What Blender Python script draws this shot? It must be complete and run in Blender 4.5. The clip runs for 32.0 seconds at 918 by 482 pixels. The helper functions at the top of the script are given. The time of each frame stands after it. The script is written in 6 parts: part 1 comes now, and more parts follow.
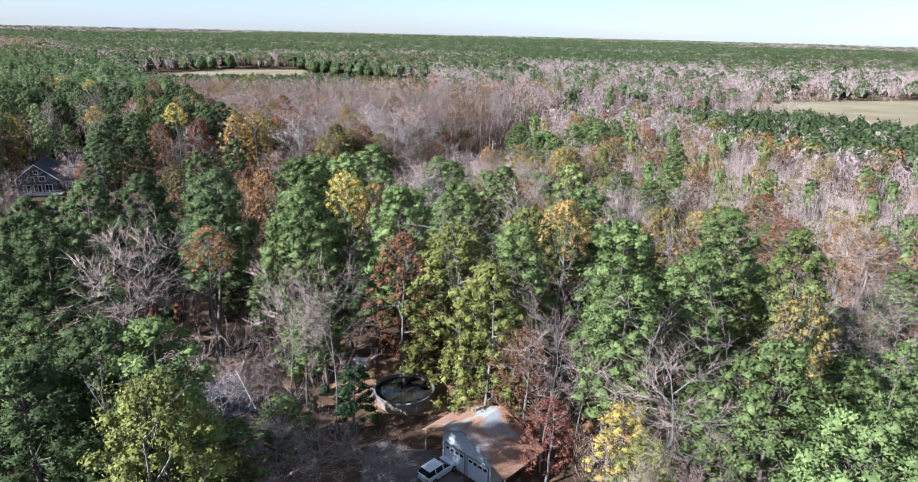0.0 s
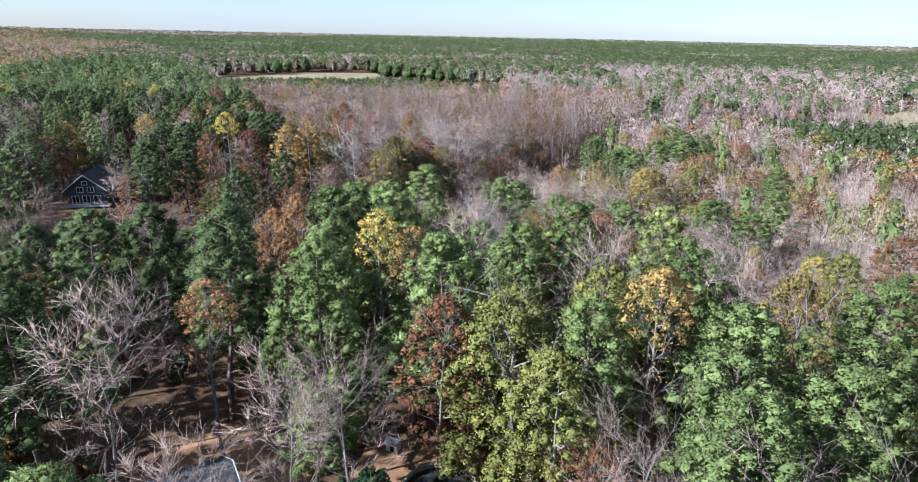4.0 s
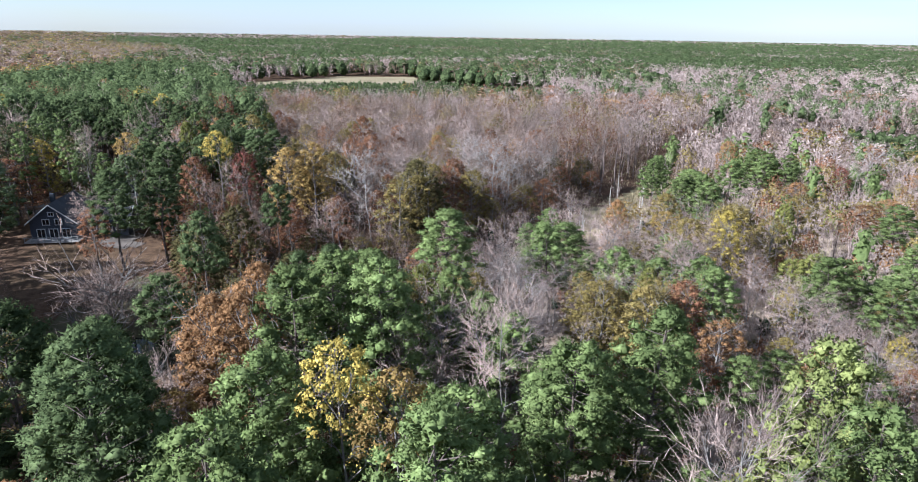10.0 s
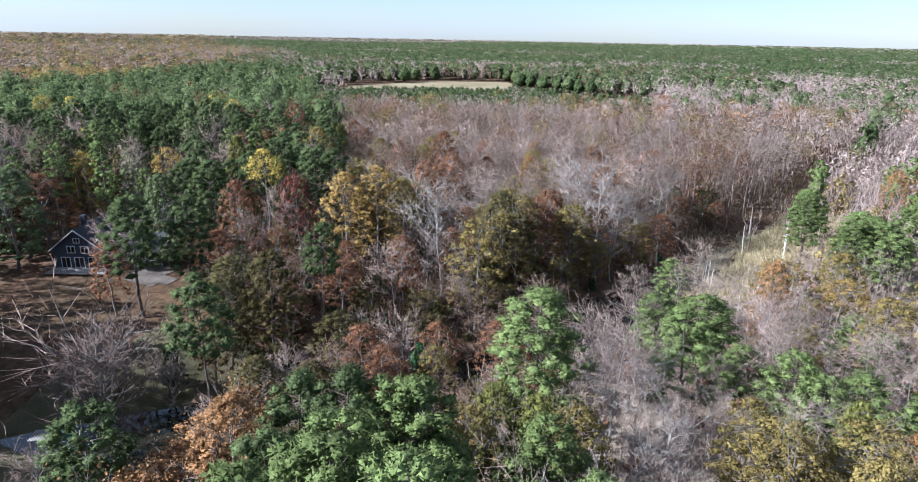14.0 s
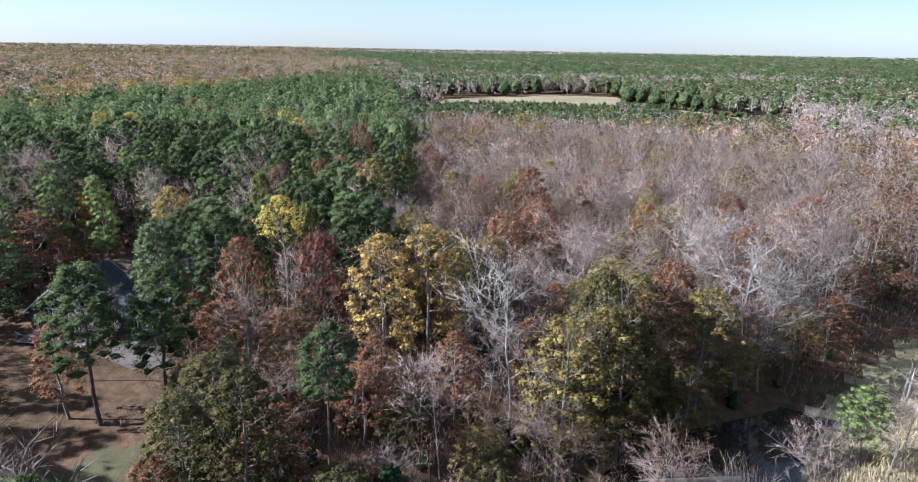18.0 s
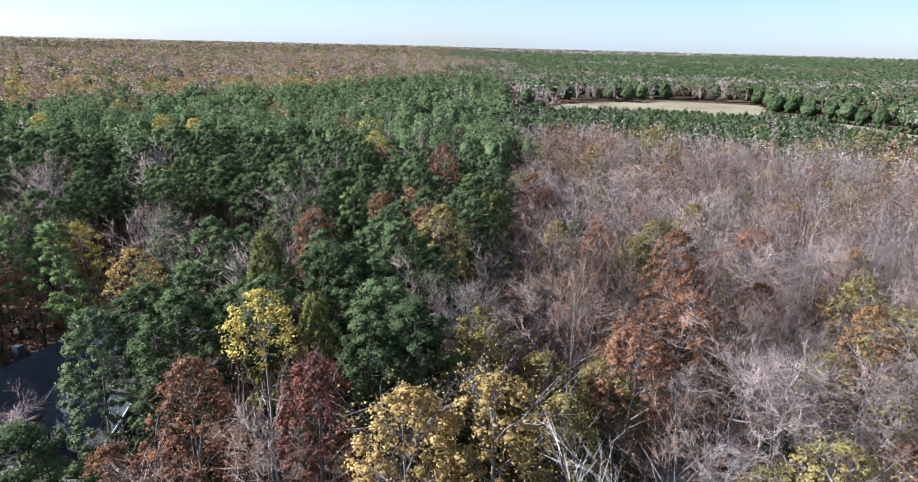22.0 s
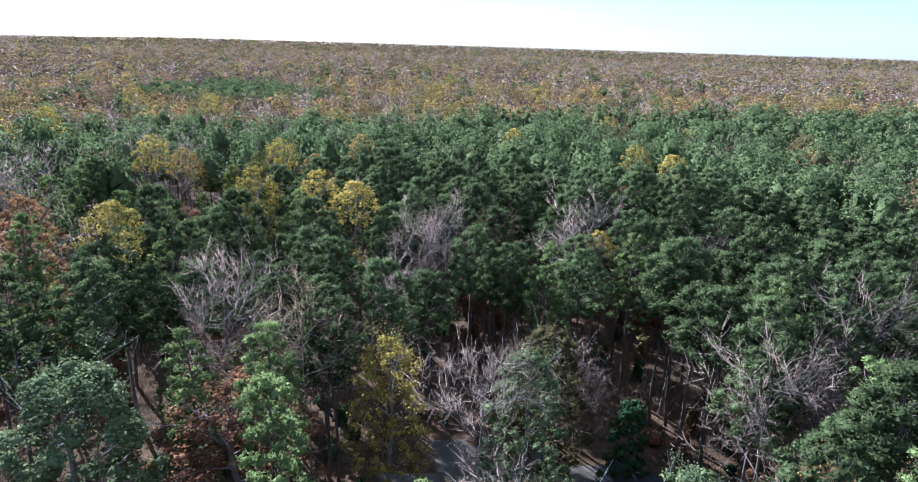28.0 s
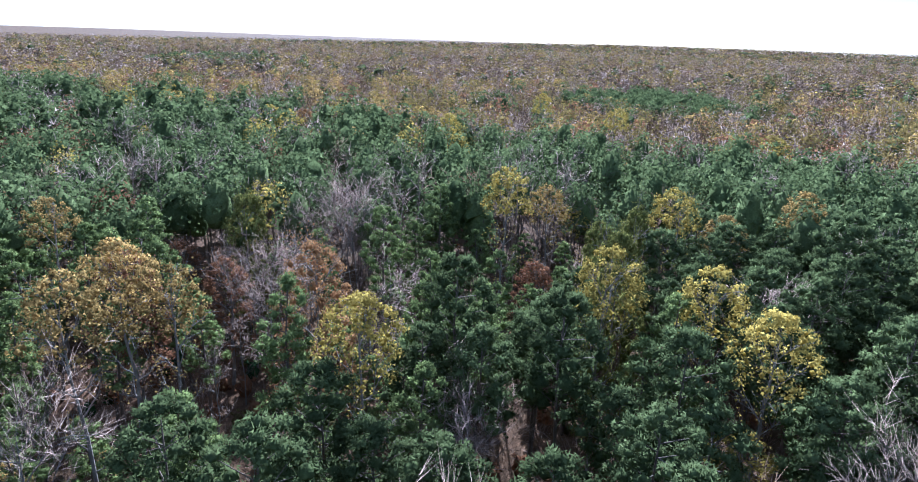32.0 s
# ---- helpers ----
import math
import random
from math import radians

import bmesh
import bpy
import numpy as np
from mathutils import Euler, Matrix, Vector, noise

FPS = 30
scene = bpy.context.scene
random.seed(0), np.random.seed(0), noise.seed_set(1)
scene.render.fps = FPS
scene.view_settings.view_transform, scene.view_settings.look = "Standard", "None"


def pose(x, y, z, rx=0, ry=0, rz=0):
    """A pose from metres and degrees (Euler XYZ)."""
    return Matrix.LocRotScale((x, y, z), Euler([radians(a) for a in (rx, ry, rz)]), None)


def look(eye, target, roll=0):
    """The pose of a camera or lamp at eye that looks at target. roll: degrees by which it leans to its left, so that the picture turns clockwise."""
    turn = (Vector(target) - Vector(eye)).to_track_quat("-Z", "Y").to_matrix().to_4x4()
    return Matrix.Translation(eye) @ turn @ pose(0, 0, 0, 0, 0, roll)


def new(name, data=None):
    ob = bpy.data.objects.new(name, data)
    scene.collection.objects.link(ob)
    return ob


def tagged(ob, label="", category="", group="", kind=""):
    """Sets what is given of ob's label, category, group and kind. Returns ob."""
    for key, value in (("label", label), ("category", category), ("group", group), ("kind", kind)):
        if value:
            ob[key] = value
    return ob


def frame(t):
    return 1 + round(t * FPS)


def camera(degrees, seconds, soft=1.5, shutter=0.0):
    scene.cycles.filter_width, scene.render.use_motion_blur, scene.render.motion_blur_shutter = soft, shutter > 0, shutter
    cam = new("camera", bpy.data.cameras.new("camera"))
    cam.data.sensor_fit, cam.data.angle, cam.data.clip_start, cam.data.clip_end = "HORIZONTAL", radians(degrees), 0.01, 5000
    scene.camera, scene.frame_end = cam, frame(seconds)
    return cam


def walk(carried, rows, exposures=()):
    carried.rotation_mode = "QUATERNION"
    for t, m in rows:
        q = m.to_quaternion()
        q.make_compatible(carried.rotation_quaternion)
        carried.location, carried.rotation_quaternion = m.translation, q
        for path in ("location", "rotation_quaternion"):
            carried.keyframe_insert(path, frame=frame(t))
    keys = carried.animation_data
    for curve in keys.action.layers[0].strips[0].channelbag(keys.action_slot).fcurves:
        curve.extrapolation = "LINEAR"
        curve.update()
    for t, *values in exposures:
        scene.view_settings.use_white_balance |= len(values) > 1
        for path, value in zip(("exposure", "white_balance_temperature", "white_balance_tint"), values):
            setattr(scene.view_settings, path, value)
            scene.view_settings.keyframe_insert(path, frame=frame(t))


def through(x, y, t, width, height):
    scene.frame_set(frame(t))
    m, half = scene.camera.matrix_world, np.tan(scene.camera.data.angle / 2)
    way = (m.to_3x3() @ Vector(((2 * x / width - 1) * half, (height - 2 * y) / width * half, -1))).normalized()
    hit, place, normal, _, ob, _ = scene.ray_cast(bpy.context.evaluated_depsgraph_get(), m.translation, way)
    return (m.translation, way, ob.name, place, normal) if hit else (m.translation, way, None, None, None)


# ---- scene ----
cam = camera(71.84, 32.0, 1.0)
PATH = [
    (0.0, look((-0.00, 0.00, 41.44), (0.00, 94.93, 9.99), 1.40)),
    (0.5, look((0.29, 2.19, 41.43), (-0.94, 97.14, 10.07), 1.41)),
    (1.0, look((0.53, 4.26, 41.49), (-1.57, 99.21, 10.17), 1.41)),
    (1.5, look((0.69, 6.45, 41.55), (-1.97, 101.38, 10.25), 1.41)),
    (2.0, look((0.82, 8.46, 41.66), (-5.07, 103.24, 10.32), 1.40)),
    (2.5, look((0.93, 10.56, 41.77), (-7.49, 105.14, 10.40), 1.37)),
    (3.0, look((0.95, 12.80, 41.81), (-8.64, 107.26, 10.42), 1.33)),
    (3.5, look((0.89, 14.86, 41.85), (-9.46, 109.25, 10.49), 1.30)),
    (5.5, look((0.77, 23.39, 41.91), (-11.03, 117.67, 10.73), 1.19)),
    (6.0, look((0.60, 25.91, 41.95), (-11.32, 120.17, 10.76), 1.13)),
    (6.5, look((0.50, 28.49, 41.95), (-11.56, 122.74, 10.77), 1.05)),
    (7.0, look((0.33, 30.99, 41.96), (-11.79, 125.23, 10.77), 0.97)),
    (7.5, look((0.23, 33.33, 42.01), (-12.43, 127.49, 10.82), 0.95)),
    (8.0, look((-0.06, 35.71, 42.06), (-14.32, 129.64, 10.86), 0.99)),
    (8.5, look((-0.29, 38.20, 42.04), (-16.98, 131.73, 10.85), 1.02)),
    (9.0, look((-0.61, 40.74, 42.00), (-17.54, 134.24, 10.81), 1.01)),
    (9.5, look((-0.93, 43.18, 42.01), (-18.03, 136.64, 10.81), 0.98)),
    (10.0, look((-1.28, 45.73, 41.97), (-18.49, 139.17, 10.78), 0.94)),
    (10.5, look((-1.69, 48.49, 41.94), (-19.02, 141.91, 10.74), 0.91)),
    (11.0, look((-2.23, 51.57, 41.93), (-19.75, 144.94, 10.71), 0.86)),
    (11.5, look((-2.82, 54.96, 41.86), (-22.21, 147.95, 10.62), 0.79)),
    (12.0, look((-3.52, 58.37, 41.81), (-23.82, 151.18, 10.60), 0.75)),
    (12.5, look((-4.40, 62.00, 41.72), (-27.04, 154.29, 10.56), 0.79)),
    (13.0, look((-5.43, 65.87, 41.47), (-30.53, 157.56, 10.43), 0.90)),
    (13.5, look((-6.60, 69.67, 41.21), (-33.30, 160.95, 10.30), 0.99)),
    (14.0, look((-7.79, 73.36, 41.08), (-38.41, 163.42, 10.26), 1.08)),
    (14.5, look((-8.90, 77.16, 40.94), (-41.67, 166.52, 10.25), 1.10)),
    (16.5, look((-12.23, 93.01, 40.61), (-47.77, 181.78, 11.34), 0.87)),
    (17.0, look((-13.77, 96.86, 40.52), (-54.02, 183.61, 11.28), 0.87)),
    (17.5, look((-15.35, 100.96, 40.56), (-59.17, 185.92, 11.22), 0.91)),
    (18.0, look((-17.18, 105.02, 40.64), (-62.08, 189.38, 11.19), 0.99)),
    (18.5, look((-19.10, 109.04, 40.74), (-64.77, 192.96, 11.19), 1.06)),
    (19.0, look((-21.10, 113.19, 40.80), (-67.25, 196.83, 11.20), 1.12)),
    (19.5, look((-23.02, 117.23, 40.92), (-69.51, 200.64, 11.23), 1.17)),
    (20.0, look((-25.00, 121.30, 40.95), (-71.70, 204.56, 11.20), 1.21)),
    (20.5, look((-27.10, 125.28, 40.89), (-76.14, 207.18, 11.11), 1.25)),
    (21.0, look((-29.15, 129.14, 40.83), (-83.09, 207.89, 11.02), 1.31)),
    (21.5, look((-31.33, 132.94, 40.76), (-86.82, 210.59, 10.92), 1.35)),
    (22.0, look((-33.84, 136.67, 40.57), (-93.01, 211.57, 10.75), 1.39)),
    (22.5, look((-36.52, 140.34, 40.39), (-100.86, 210.86, 10.59), 1.43)),
    (23.0, look((-39.08, 143.73, 40.29), (-108.93, 208.80, 10.50), 1.44)),
    (23.5, look((-41.86, 147.05, 40.28), (-116.22, 206.85, 10.38), 1.46)),
    (24.0, look((-44.35, 149.57, 40.29), (-123.63, 202.61, 10.29), 1.48)),
    (24.5, look((-48.10, 152.94, 40.28), (-130.99, 200.11, 10.19), 1.48)),
    (26.5, look((-62.26, 161.66, 39.66), (-151.66, 195.10, 9.83), 1.53)),
    (27.0, look((-66.17, 163.36, 39.58), (-158.03, 189.28, 9.75), 1.60)),
    (27.5, look((-70.36, 164.73, 39.53), (-163.76, 184.32, 9.67), 1.68)),
    (28.0, look((-74.49, 165.86, 39.54), (-169.10, 178.29, 9.62), 1.75)),
    (28.5, look((-78.79, 166.73, 39.49), (-174.08, 171.47, 9.52), 1.80)),
    (29.0, look((-83.18, 167.27, 39.51), (-178.52, 164.74, 9.45), 1.84)),
    (29.5, look((-87.56, 167.41, 39.54), (-182.39, 157.75, 9.32), 1.90)),
    (30.0, look((-91.94, 167.11, 39.53), (-185.78, 150.54, 9.19), 1.97)),
    (30.5, look((-96.10, 166.61, 39.48), (-188.40, 143.06, 9.06), 2.02)),
    (31.0, look((-100.25, 165.77, 39.43), (-190.25, 134.66, 8.89), 2.03)),
    (31.5, look((-104.24, 164.60, 39.38), (-191.06, 125.60, 8.69), 2.03)),
    (32.0, look((-108.14, 163.11, 39.35), (-190.95, 116.31, 8.51), 2.00)),
]
walk(cam, PATH, [(0.0, 1.68, 5250, 12), (21.0, 1.68, 5200, 12), (27.0, 1.92, 4980, 13), (32.0, 1.92, 4750, 14)])

# ---- light ----
SUN_AZ, SUN_EL = radians(239), radians(31)
world = bpy.data.worlds.new("sky")
scene.world = world
world.use_nodes = True
wn = world.node_tree.nodes
sky = wn.new("ShaderNodeTexSky")
sky.sky_type, sky.sun_disc = "NISHITA", False
sky.sun_elevation, sky.sun_rotation = SUN_EL, SUN_AZ
sky.air_density, sky.dust_density, sky.ozone_density, sky.altitude = 1.0, 0.35, 2.5, 50
wn["Background"].inputs["Strength"].default_value = 0.049
veil = wn.new("ShaderNodeMix")
veil.data_type = "RGBA"
streaks = wn.new("ShaderNodeTexNoise")
streaks.inputs["Scale"].default_value, streaks.inputs["Detail"].default_value = 3.0, 5.0
stretch = wn.new("ShaderNodeMapping")
stretch.inputs["Scale"].default_value = (1.0, 1.0, 7.0)
coords = wn.new("ShaderNodeTexCoord")
world.node_tree.links.new(coords.outputs["Generated"], stretch.inputs["Vector"])
world.node_tree.links.new(stretch.outputs[0], streaks.inputs["Vector"])
thin = wn.new("ShaderNodeMapRange")
thin.inputs["From Min"].default_value, thin.inputs["From Max"].default_value = 0.3, 0.75
thin.inputs["To Min"].default_value, thin.inputs["To Max"].default_value = 0.2, 0.6
world.node_tree.links.new(streaks.outputs["Fac"], thin.inputs["Value"])
world.node_tree.links.new(thin.outputs[0], veil.inputs[0])
world.node_tree.links.new(sky.outputs["Color"], veil.inputs[6])
veil.inputs[7].default_value = (5.2, 5.6, 6.0, 1)
world.node_tree.links.new(veil.outputs[2], wn["Background"].inputs["Color"])
sun = new("sun", bpy.data.lights.new("sun", "SUN"))
sun.data.energy, sun.data.angle, sun.data.color = 5.0, radians(0.6), (1.0, 0.96, 0.90)
TO_SUN = Vector((math.sin(SUN_AZ) * math.cos(SUN_EL), math.cos(SUN_AZ) * math.cos(SUN_EL), math.sin(SUN_EL)))
sun.matrix_world = look(TO_SUN * 300, (0, 0, 0))


# ---- materials ----
def material(name, rough=0.8, metal=0.0):
    m = bpy.data.materials.new(name)
    m.use_nodes = True
    b = m.node_tree.nodes["Principled BSDF"]
    b.inputs["Roughness"].default_value, b.inputs["Metallic"].default_value = rough, metal
    if rough > 0.9:
        b.inputs["Specular IOR Level"].default_value = 0.05
    return m, m.node_tree.nodes, m.node_tree.links, b


def ramp(nodes, stops):
    r = nodes.new("ShaderNodeValToRGB")
    e = r.color_ramp.elements
    while len(e) < len(stops):
        e.new(0.5)
    for k, (p, c) in enumerate(stops):
        e[k].position, e[k].color = p, (*c, 1)
    return r


def mixed(nodes, links, a, b, f, mode="MIX"):
    n = nodes.new("ShaderNodeMix")
    n.data_type, n.blend_type = "RGBA", mode
    for sock, v in ((n.inputs[0], f), (n.inputs[6], a), (n.inputs[7], b)):
        if isinstance(v, bpy.types.NodeSocket):
            links.new(v, sock)
        else:
            sock.default_value = v if isinstance(v, float) else (*v, 1)
    return n.outputs[2]


def noise_tex(nodes, links, scale, detail=4.0, space="Object"):
    co = nodes.new("ShaderNodeTexCoord")
    n = nodes.new("ShaderNodeTexNoise")
    n.inputs["Scale"].default_value, n.inputs["Detail"].default_value = scale, detail
    if space == "World":
        links.new(nodes.new("ShaderNodeNewGeometry").outputs["Position"], n.inputs["Vector"])
    else:
        links.new(co.outputs[space], n.inputs["Vector"])
    return n.outputs["Fac"]


def leaf_material(name, dark, mid, light, through=0.25, rough=0.65, massed=False):
    """Leaves: each one a little other in colour, each tree too; thin enough to let some light through."""
    m, nodes, links, b = material(name, rough)
    geo, info = nodes.new("ShaderNodeNewGeometry"), nodes.new("ShaderNodeObjectInfo")
    r = ramp(nodes, [(0.0, tuple((a + b) / 2 for a, b in zip(dark, mid))), (0.5, mid), (1.0, tuple(0.4 * a + 0.6 * b for a, b in zip(mid, light)))])
    links.new(geo.outputs["Random Per Island"], r.inputs[0])
    big = noise_tex(nodes, links, 0.22, 3.0)
    tone = nodes.new("ShaderNodeMath")
    tone.operation = "MULTIPLY_ADD"
    links.new(info.outputs["Random"], tone.inputs[0])
    tone.inputs[1].default_value, tone.inputs[2].default_value = 0.45, 0.42
    tone2 = nodes.new("ShaderNodeMath")
    tone2.operation = "ADD"
    links.new(tone.outputs[0], tone2.inputs[0])
    half = nodes.new("ShaderNodeMath")
    half.operation = "MULTIPLY"
    links.new(big, half.inputs[0])
    half.inputs[1].default_value = 0.75
    links.new(half.outputs[0], tone2.inputs[1])
    grey = nodes.new("ShaderNodeCombineColor")
    for k in range(3):
        links.new(tone2.outputs[0], grey.inputs[k])
    col = mixed(nodes, links, r.outputs[0], grey.outputs[0], 1.0, "MULTIPLY")
    tuft = noise_tex(nodes, links, 4.2, 3.0)
    speck = ramp(nodes, [(0.34, (0.78, 0.78, 0.78)), (0.66, (1.12, 1.12, 1.12))])
    links.new(tuft, speck.inputs[0])
    col = mixed(nodes, links, col, speck.outputs[0], 1.0, "MULTIPLY")
    # Hollows of the clump relief are coloured darker, far more so when massed.
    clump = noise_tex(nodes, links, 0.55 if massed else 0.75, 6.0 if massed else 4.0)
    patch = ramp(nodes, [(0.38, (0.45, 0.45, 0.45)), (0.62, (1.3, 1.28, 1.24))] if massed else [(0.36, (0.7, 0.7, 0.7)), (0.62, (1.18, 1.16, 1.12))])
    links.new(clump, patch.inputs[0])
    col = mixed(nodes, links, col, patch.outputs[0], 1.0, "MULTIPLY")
    bump = nodes.new("ShaderNodeBump")
    bump.inputs["Strength"].default_value, bump.inputs["Distance"].default_value = 0.35, 0.15
    links.new(tuft, bump.inputs["Height"])
    lumpy = nodes.new("ShaderNodeBump")
    lumpy.inputs["Strength"].default_value, lumpy.inputs["Distance"].default_value = (1.0, 3.0) if massed else (0.3, 0.5)
    links.new(clump, lumpy.inputs["Height"])
    links.new(lumpy.outputs[0], bump.inputs["Normal"])
    links.new(bump.outputs[0], b.inputs["Normal"])
    links.new(col, b.inputs["Base Color"])
    b.inputs["Specular IOR Level"].default_value = 0.0
    tr, mix = nodes.new("ShaderNodeBsdfTranslucent"), nodes.new("ShaderNodeMixShader")
    links.new(col, tr.inputs["Color"])
    mix.inputs[0].default_value = through
    links.new(b.outputs[0], mix.inputs[1])
    links.new(tr.outputs[0], mix.inputs[2])
    links.new(mix.outputs[0], nodes["Material Output"].inputs["Surface"])
    return m


def rough_material(name, a, b_, scale, rough=0.85, bump=0.3, fine=8.0, space="Object", metal=0.0):
    """Two-scale mottled surface with relief."""
    m, nodes, links, b = material(name, rough, metal)
    n1, n2 = noise_tex(nodes, links, scale, 4.0, space), noise_tex(nodes, links, scale * fine, 3.0, space)
    r1 = ramp(nodes, [(0.3, a), (0.7, b_)])
    links.new(n1, r1.inputs[0])
    r2 = ramp(nodes, [(0.25, (0.6, 0.6, 0.6)), (0.75, (1.0, 1.0, 1.0))])
    links.new(n2, r2.inputs[0])
    links.new(mixed(nodes, links, r1.outputs[0], r2.outputs[0], 0.8, "MULTIPLY"), b.inputs["Base Color"])
    bp = nodes.new("ShaderNodeBump")
    bp.inputs["Strength"].default_value, bp.inputs["Distance"].default_value = bump, 0.05
    links.new(n2, bp.inputs["Height"])
    links.new(bp.outputs[0], b.inputs["Normal"])
    return m


M = {}


def leaves(key, name, *how):
    """Leaves seen tree by tree, and for pines the same in far woods, where one surface stands for many clumps."""
    M[key] = leaf_material(name, *how)
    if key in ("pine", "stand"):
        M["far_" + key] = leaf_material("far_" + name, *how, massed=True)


leaves("pine", "pine_needles", (0.084, 0.114, 0.039), (0.152, 0.192, 0.068), (0.21, 0.252, 0.098), 0.3)
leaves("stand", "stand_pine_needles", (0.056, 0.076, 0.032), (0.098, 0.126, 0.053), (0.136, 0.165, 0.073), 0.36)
leaves("pale_pine", "pale_pine_needles", (0.105, 0.125, 0.04), (0.185, 0.205, 0.068), (0.27, 0.285, 0.105), 0.3)
leaves("cedar", "cedar_scales", (0.02, 0.042, 0.02), (0.04, 0.075, 0.032), (0.06, 0.10, 0.045), 0.15)
leaves("yg", "yellow_green_leaves", (0.095, 0.108, 0.03), (0.175, 0.18, 0.052), (0.28, 0.255, 0.078), 0.25)
leaves("oak", "grey_green_leaves", (0.08, 0.105, 0.05), (0.155, 0.19, 0.088), (0.26, 0.30, 0.155), 0.3)
leaves("yellow", "yellow_leaves", (0.24, 0.18, 0.04), (0.40, 0.31, 0.075), (0.54, 0.43, 0.12), 0.3)
leaves("gold", "golden_leaves", (0.20, 0.13, 0.045), (0.34, 0.23, 0.08), (0.48, 0.34, 0.13), 0.3)
leaves("tan", "tan_olive_leaves", (0.12, 0.095, 0.035), (0.22, 0.17, 0.06), (0.34, 0.26, 0.09), 0.3)
leaves("orange", "orange_leaves", (0.15, 0.085, 0.04), (0.28, 0.155, 0.072), (0.40, 0.235, 0.11), 0.3)
leaves("rust", "rust_brown_leaves", (0.12, 0.06, 0.034), (0.225, 0.113, 0.062), (0.33, 0.175, 0.10), 0.3)
leaves("red", "dark_red_leaves", (0.11, 0.045, 0.034), (0.20, 0.082, 0.058), (0.29, 0.125, 0.088), 0.3)
leaves("olive", "olive_brown_leaves", (0.055, 0.048, 0.022), (0.11, 0.095, 0.04), (0.18, 0.15, 0.065), 0.3)
leaves("twig", "grey_pink_twigs", (0.21, 0.152, 0.125), (0.33, 0.247, 0.207), (0.45, 0.352, 0.302), 0.0, 0.8)
leaves("pale_twig", "pale_grey_twigs", (0.24, 0.205, 0.18), (0.35, 0.305, 0.27), (0.47, 0.42, 0.38), 0.0, 0.8)
leaves("brown_twig", "brown_twigs", (0.13, 0.085, 0.062), (0.215, 0.145, 0.105), (0.305, 0.215, 0.16), 0.0, 0.8)
leaves("twig_mass", "massed_grey_twigs", (0.205, 0.154, 0.132), (0.32, 0.248, 0.215), (0.43, 0.342, 0.30), 0.0, 0.85)
leaves("brown_mass", "massed_brown_twigs", (0.125, 0.085, 0.06), (0.195, 0.137, 0.10), (0.27, 0.195, 0.148), 0.0, 0.85)
M["reed"] = leaf_material("dry_reeds", (0.30, 0.245, 0.145), (0.44, 0.365, 0.22), (0.56, 0.475, 0.295), 0.2)
M["grass"] = leaf_material("green_grass", (0.06, 0.07, 0.025), (0.10, 0.11, 0.04), (0.15, 0.15, 0.06), 0.2)
M["bark"] = rough_material("brown_bark", (0.07, 0.05, 0.04), (0.17, 0.13, 0.10), 1.5, 0.9, 0.6)
M["grey_bark"] = rough_material("grey_bark", (0.13, 0.112, 0.096), (0.27, 0.238, 0.21), 1.2, 0.9, 0.5)
M["pale_bark"] = rough_material("pale_bark", (0.22, 0.195, 0.17), (0.40, 0.365, 0.32), 1.0, 0.85, 0.4)


# ---- shape of the ground ----
CREEK = [(-80, 116), (-62, 121), (-50, 133), (-33, 150), (-24, 166), (-14, 186), (-2, 208), (12, 245), (30, 290), (60, 350)]


def line_distance(x, y, line):
    best = np.full(np.shape(x), 1e9)
    for (ax, ay), (bx, by) in zip(line[:-1], line[1:]):
        dx, dy = bx - ax, by - ay
        s = np.clip(((x - ax) * dx + (y - ay) * dy) / (dx * dx + dy * dy), 0, 1)
        best = np.minimum(best, np.hypot(x - ax - s * dx, y - ay - s * dy))
    return best


def height(x, y):
    x, y = np.asarray(x, float), np.asarray(y, float)
    d = line_distance(x, y, CREEK)
    east = line_distance(x, y, [(8, 168), (14, 200), (30, 240), (48, 290)])
    z = -5.4 * np.exp(-((d / 12.0) ** 2)) - 3.6 * np.exp(-((east / 26.0) ** 2)) * (1 - np.exp(-((d / 12.0) ** 2)))
    z = z - 3.0 * np.exp(-(((x + 60) ** 2 + (y - 124) ** 2) / 90.0)) - 2.0 * np.exp(-(((x + 24) ** 2 + (y - 165) ** 2) / 40.0))
    z = z - 3.5 * np.exp(-((x + 19) ** 2 / 50.0 + (y - 171) ** 2 / 110.0))
    z = z + 1.6 * np.exp(-(((x + 108) / 28) ** 2 + ((y - 158) / 22) ** 2))
    return np.maximum(z, -5.6) + 0.25 * np.sin(x * 0.11 + 1.3) * np.sin(y * 0.09) * np.exp(-((np.hypot(x, y - 150) / 500) ** 2))


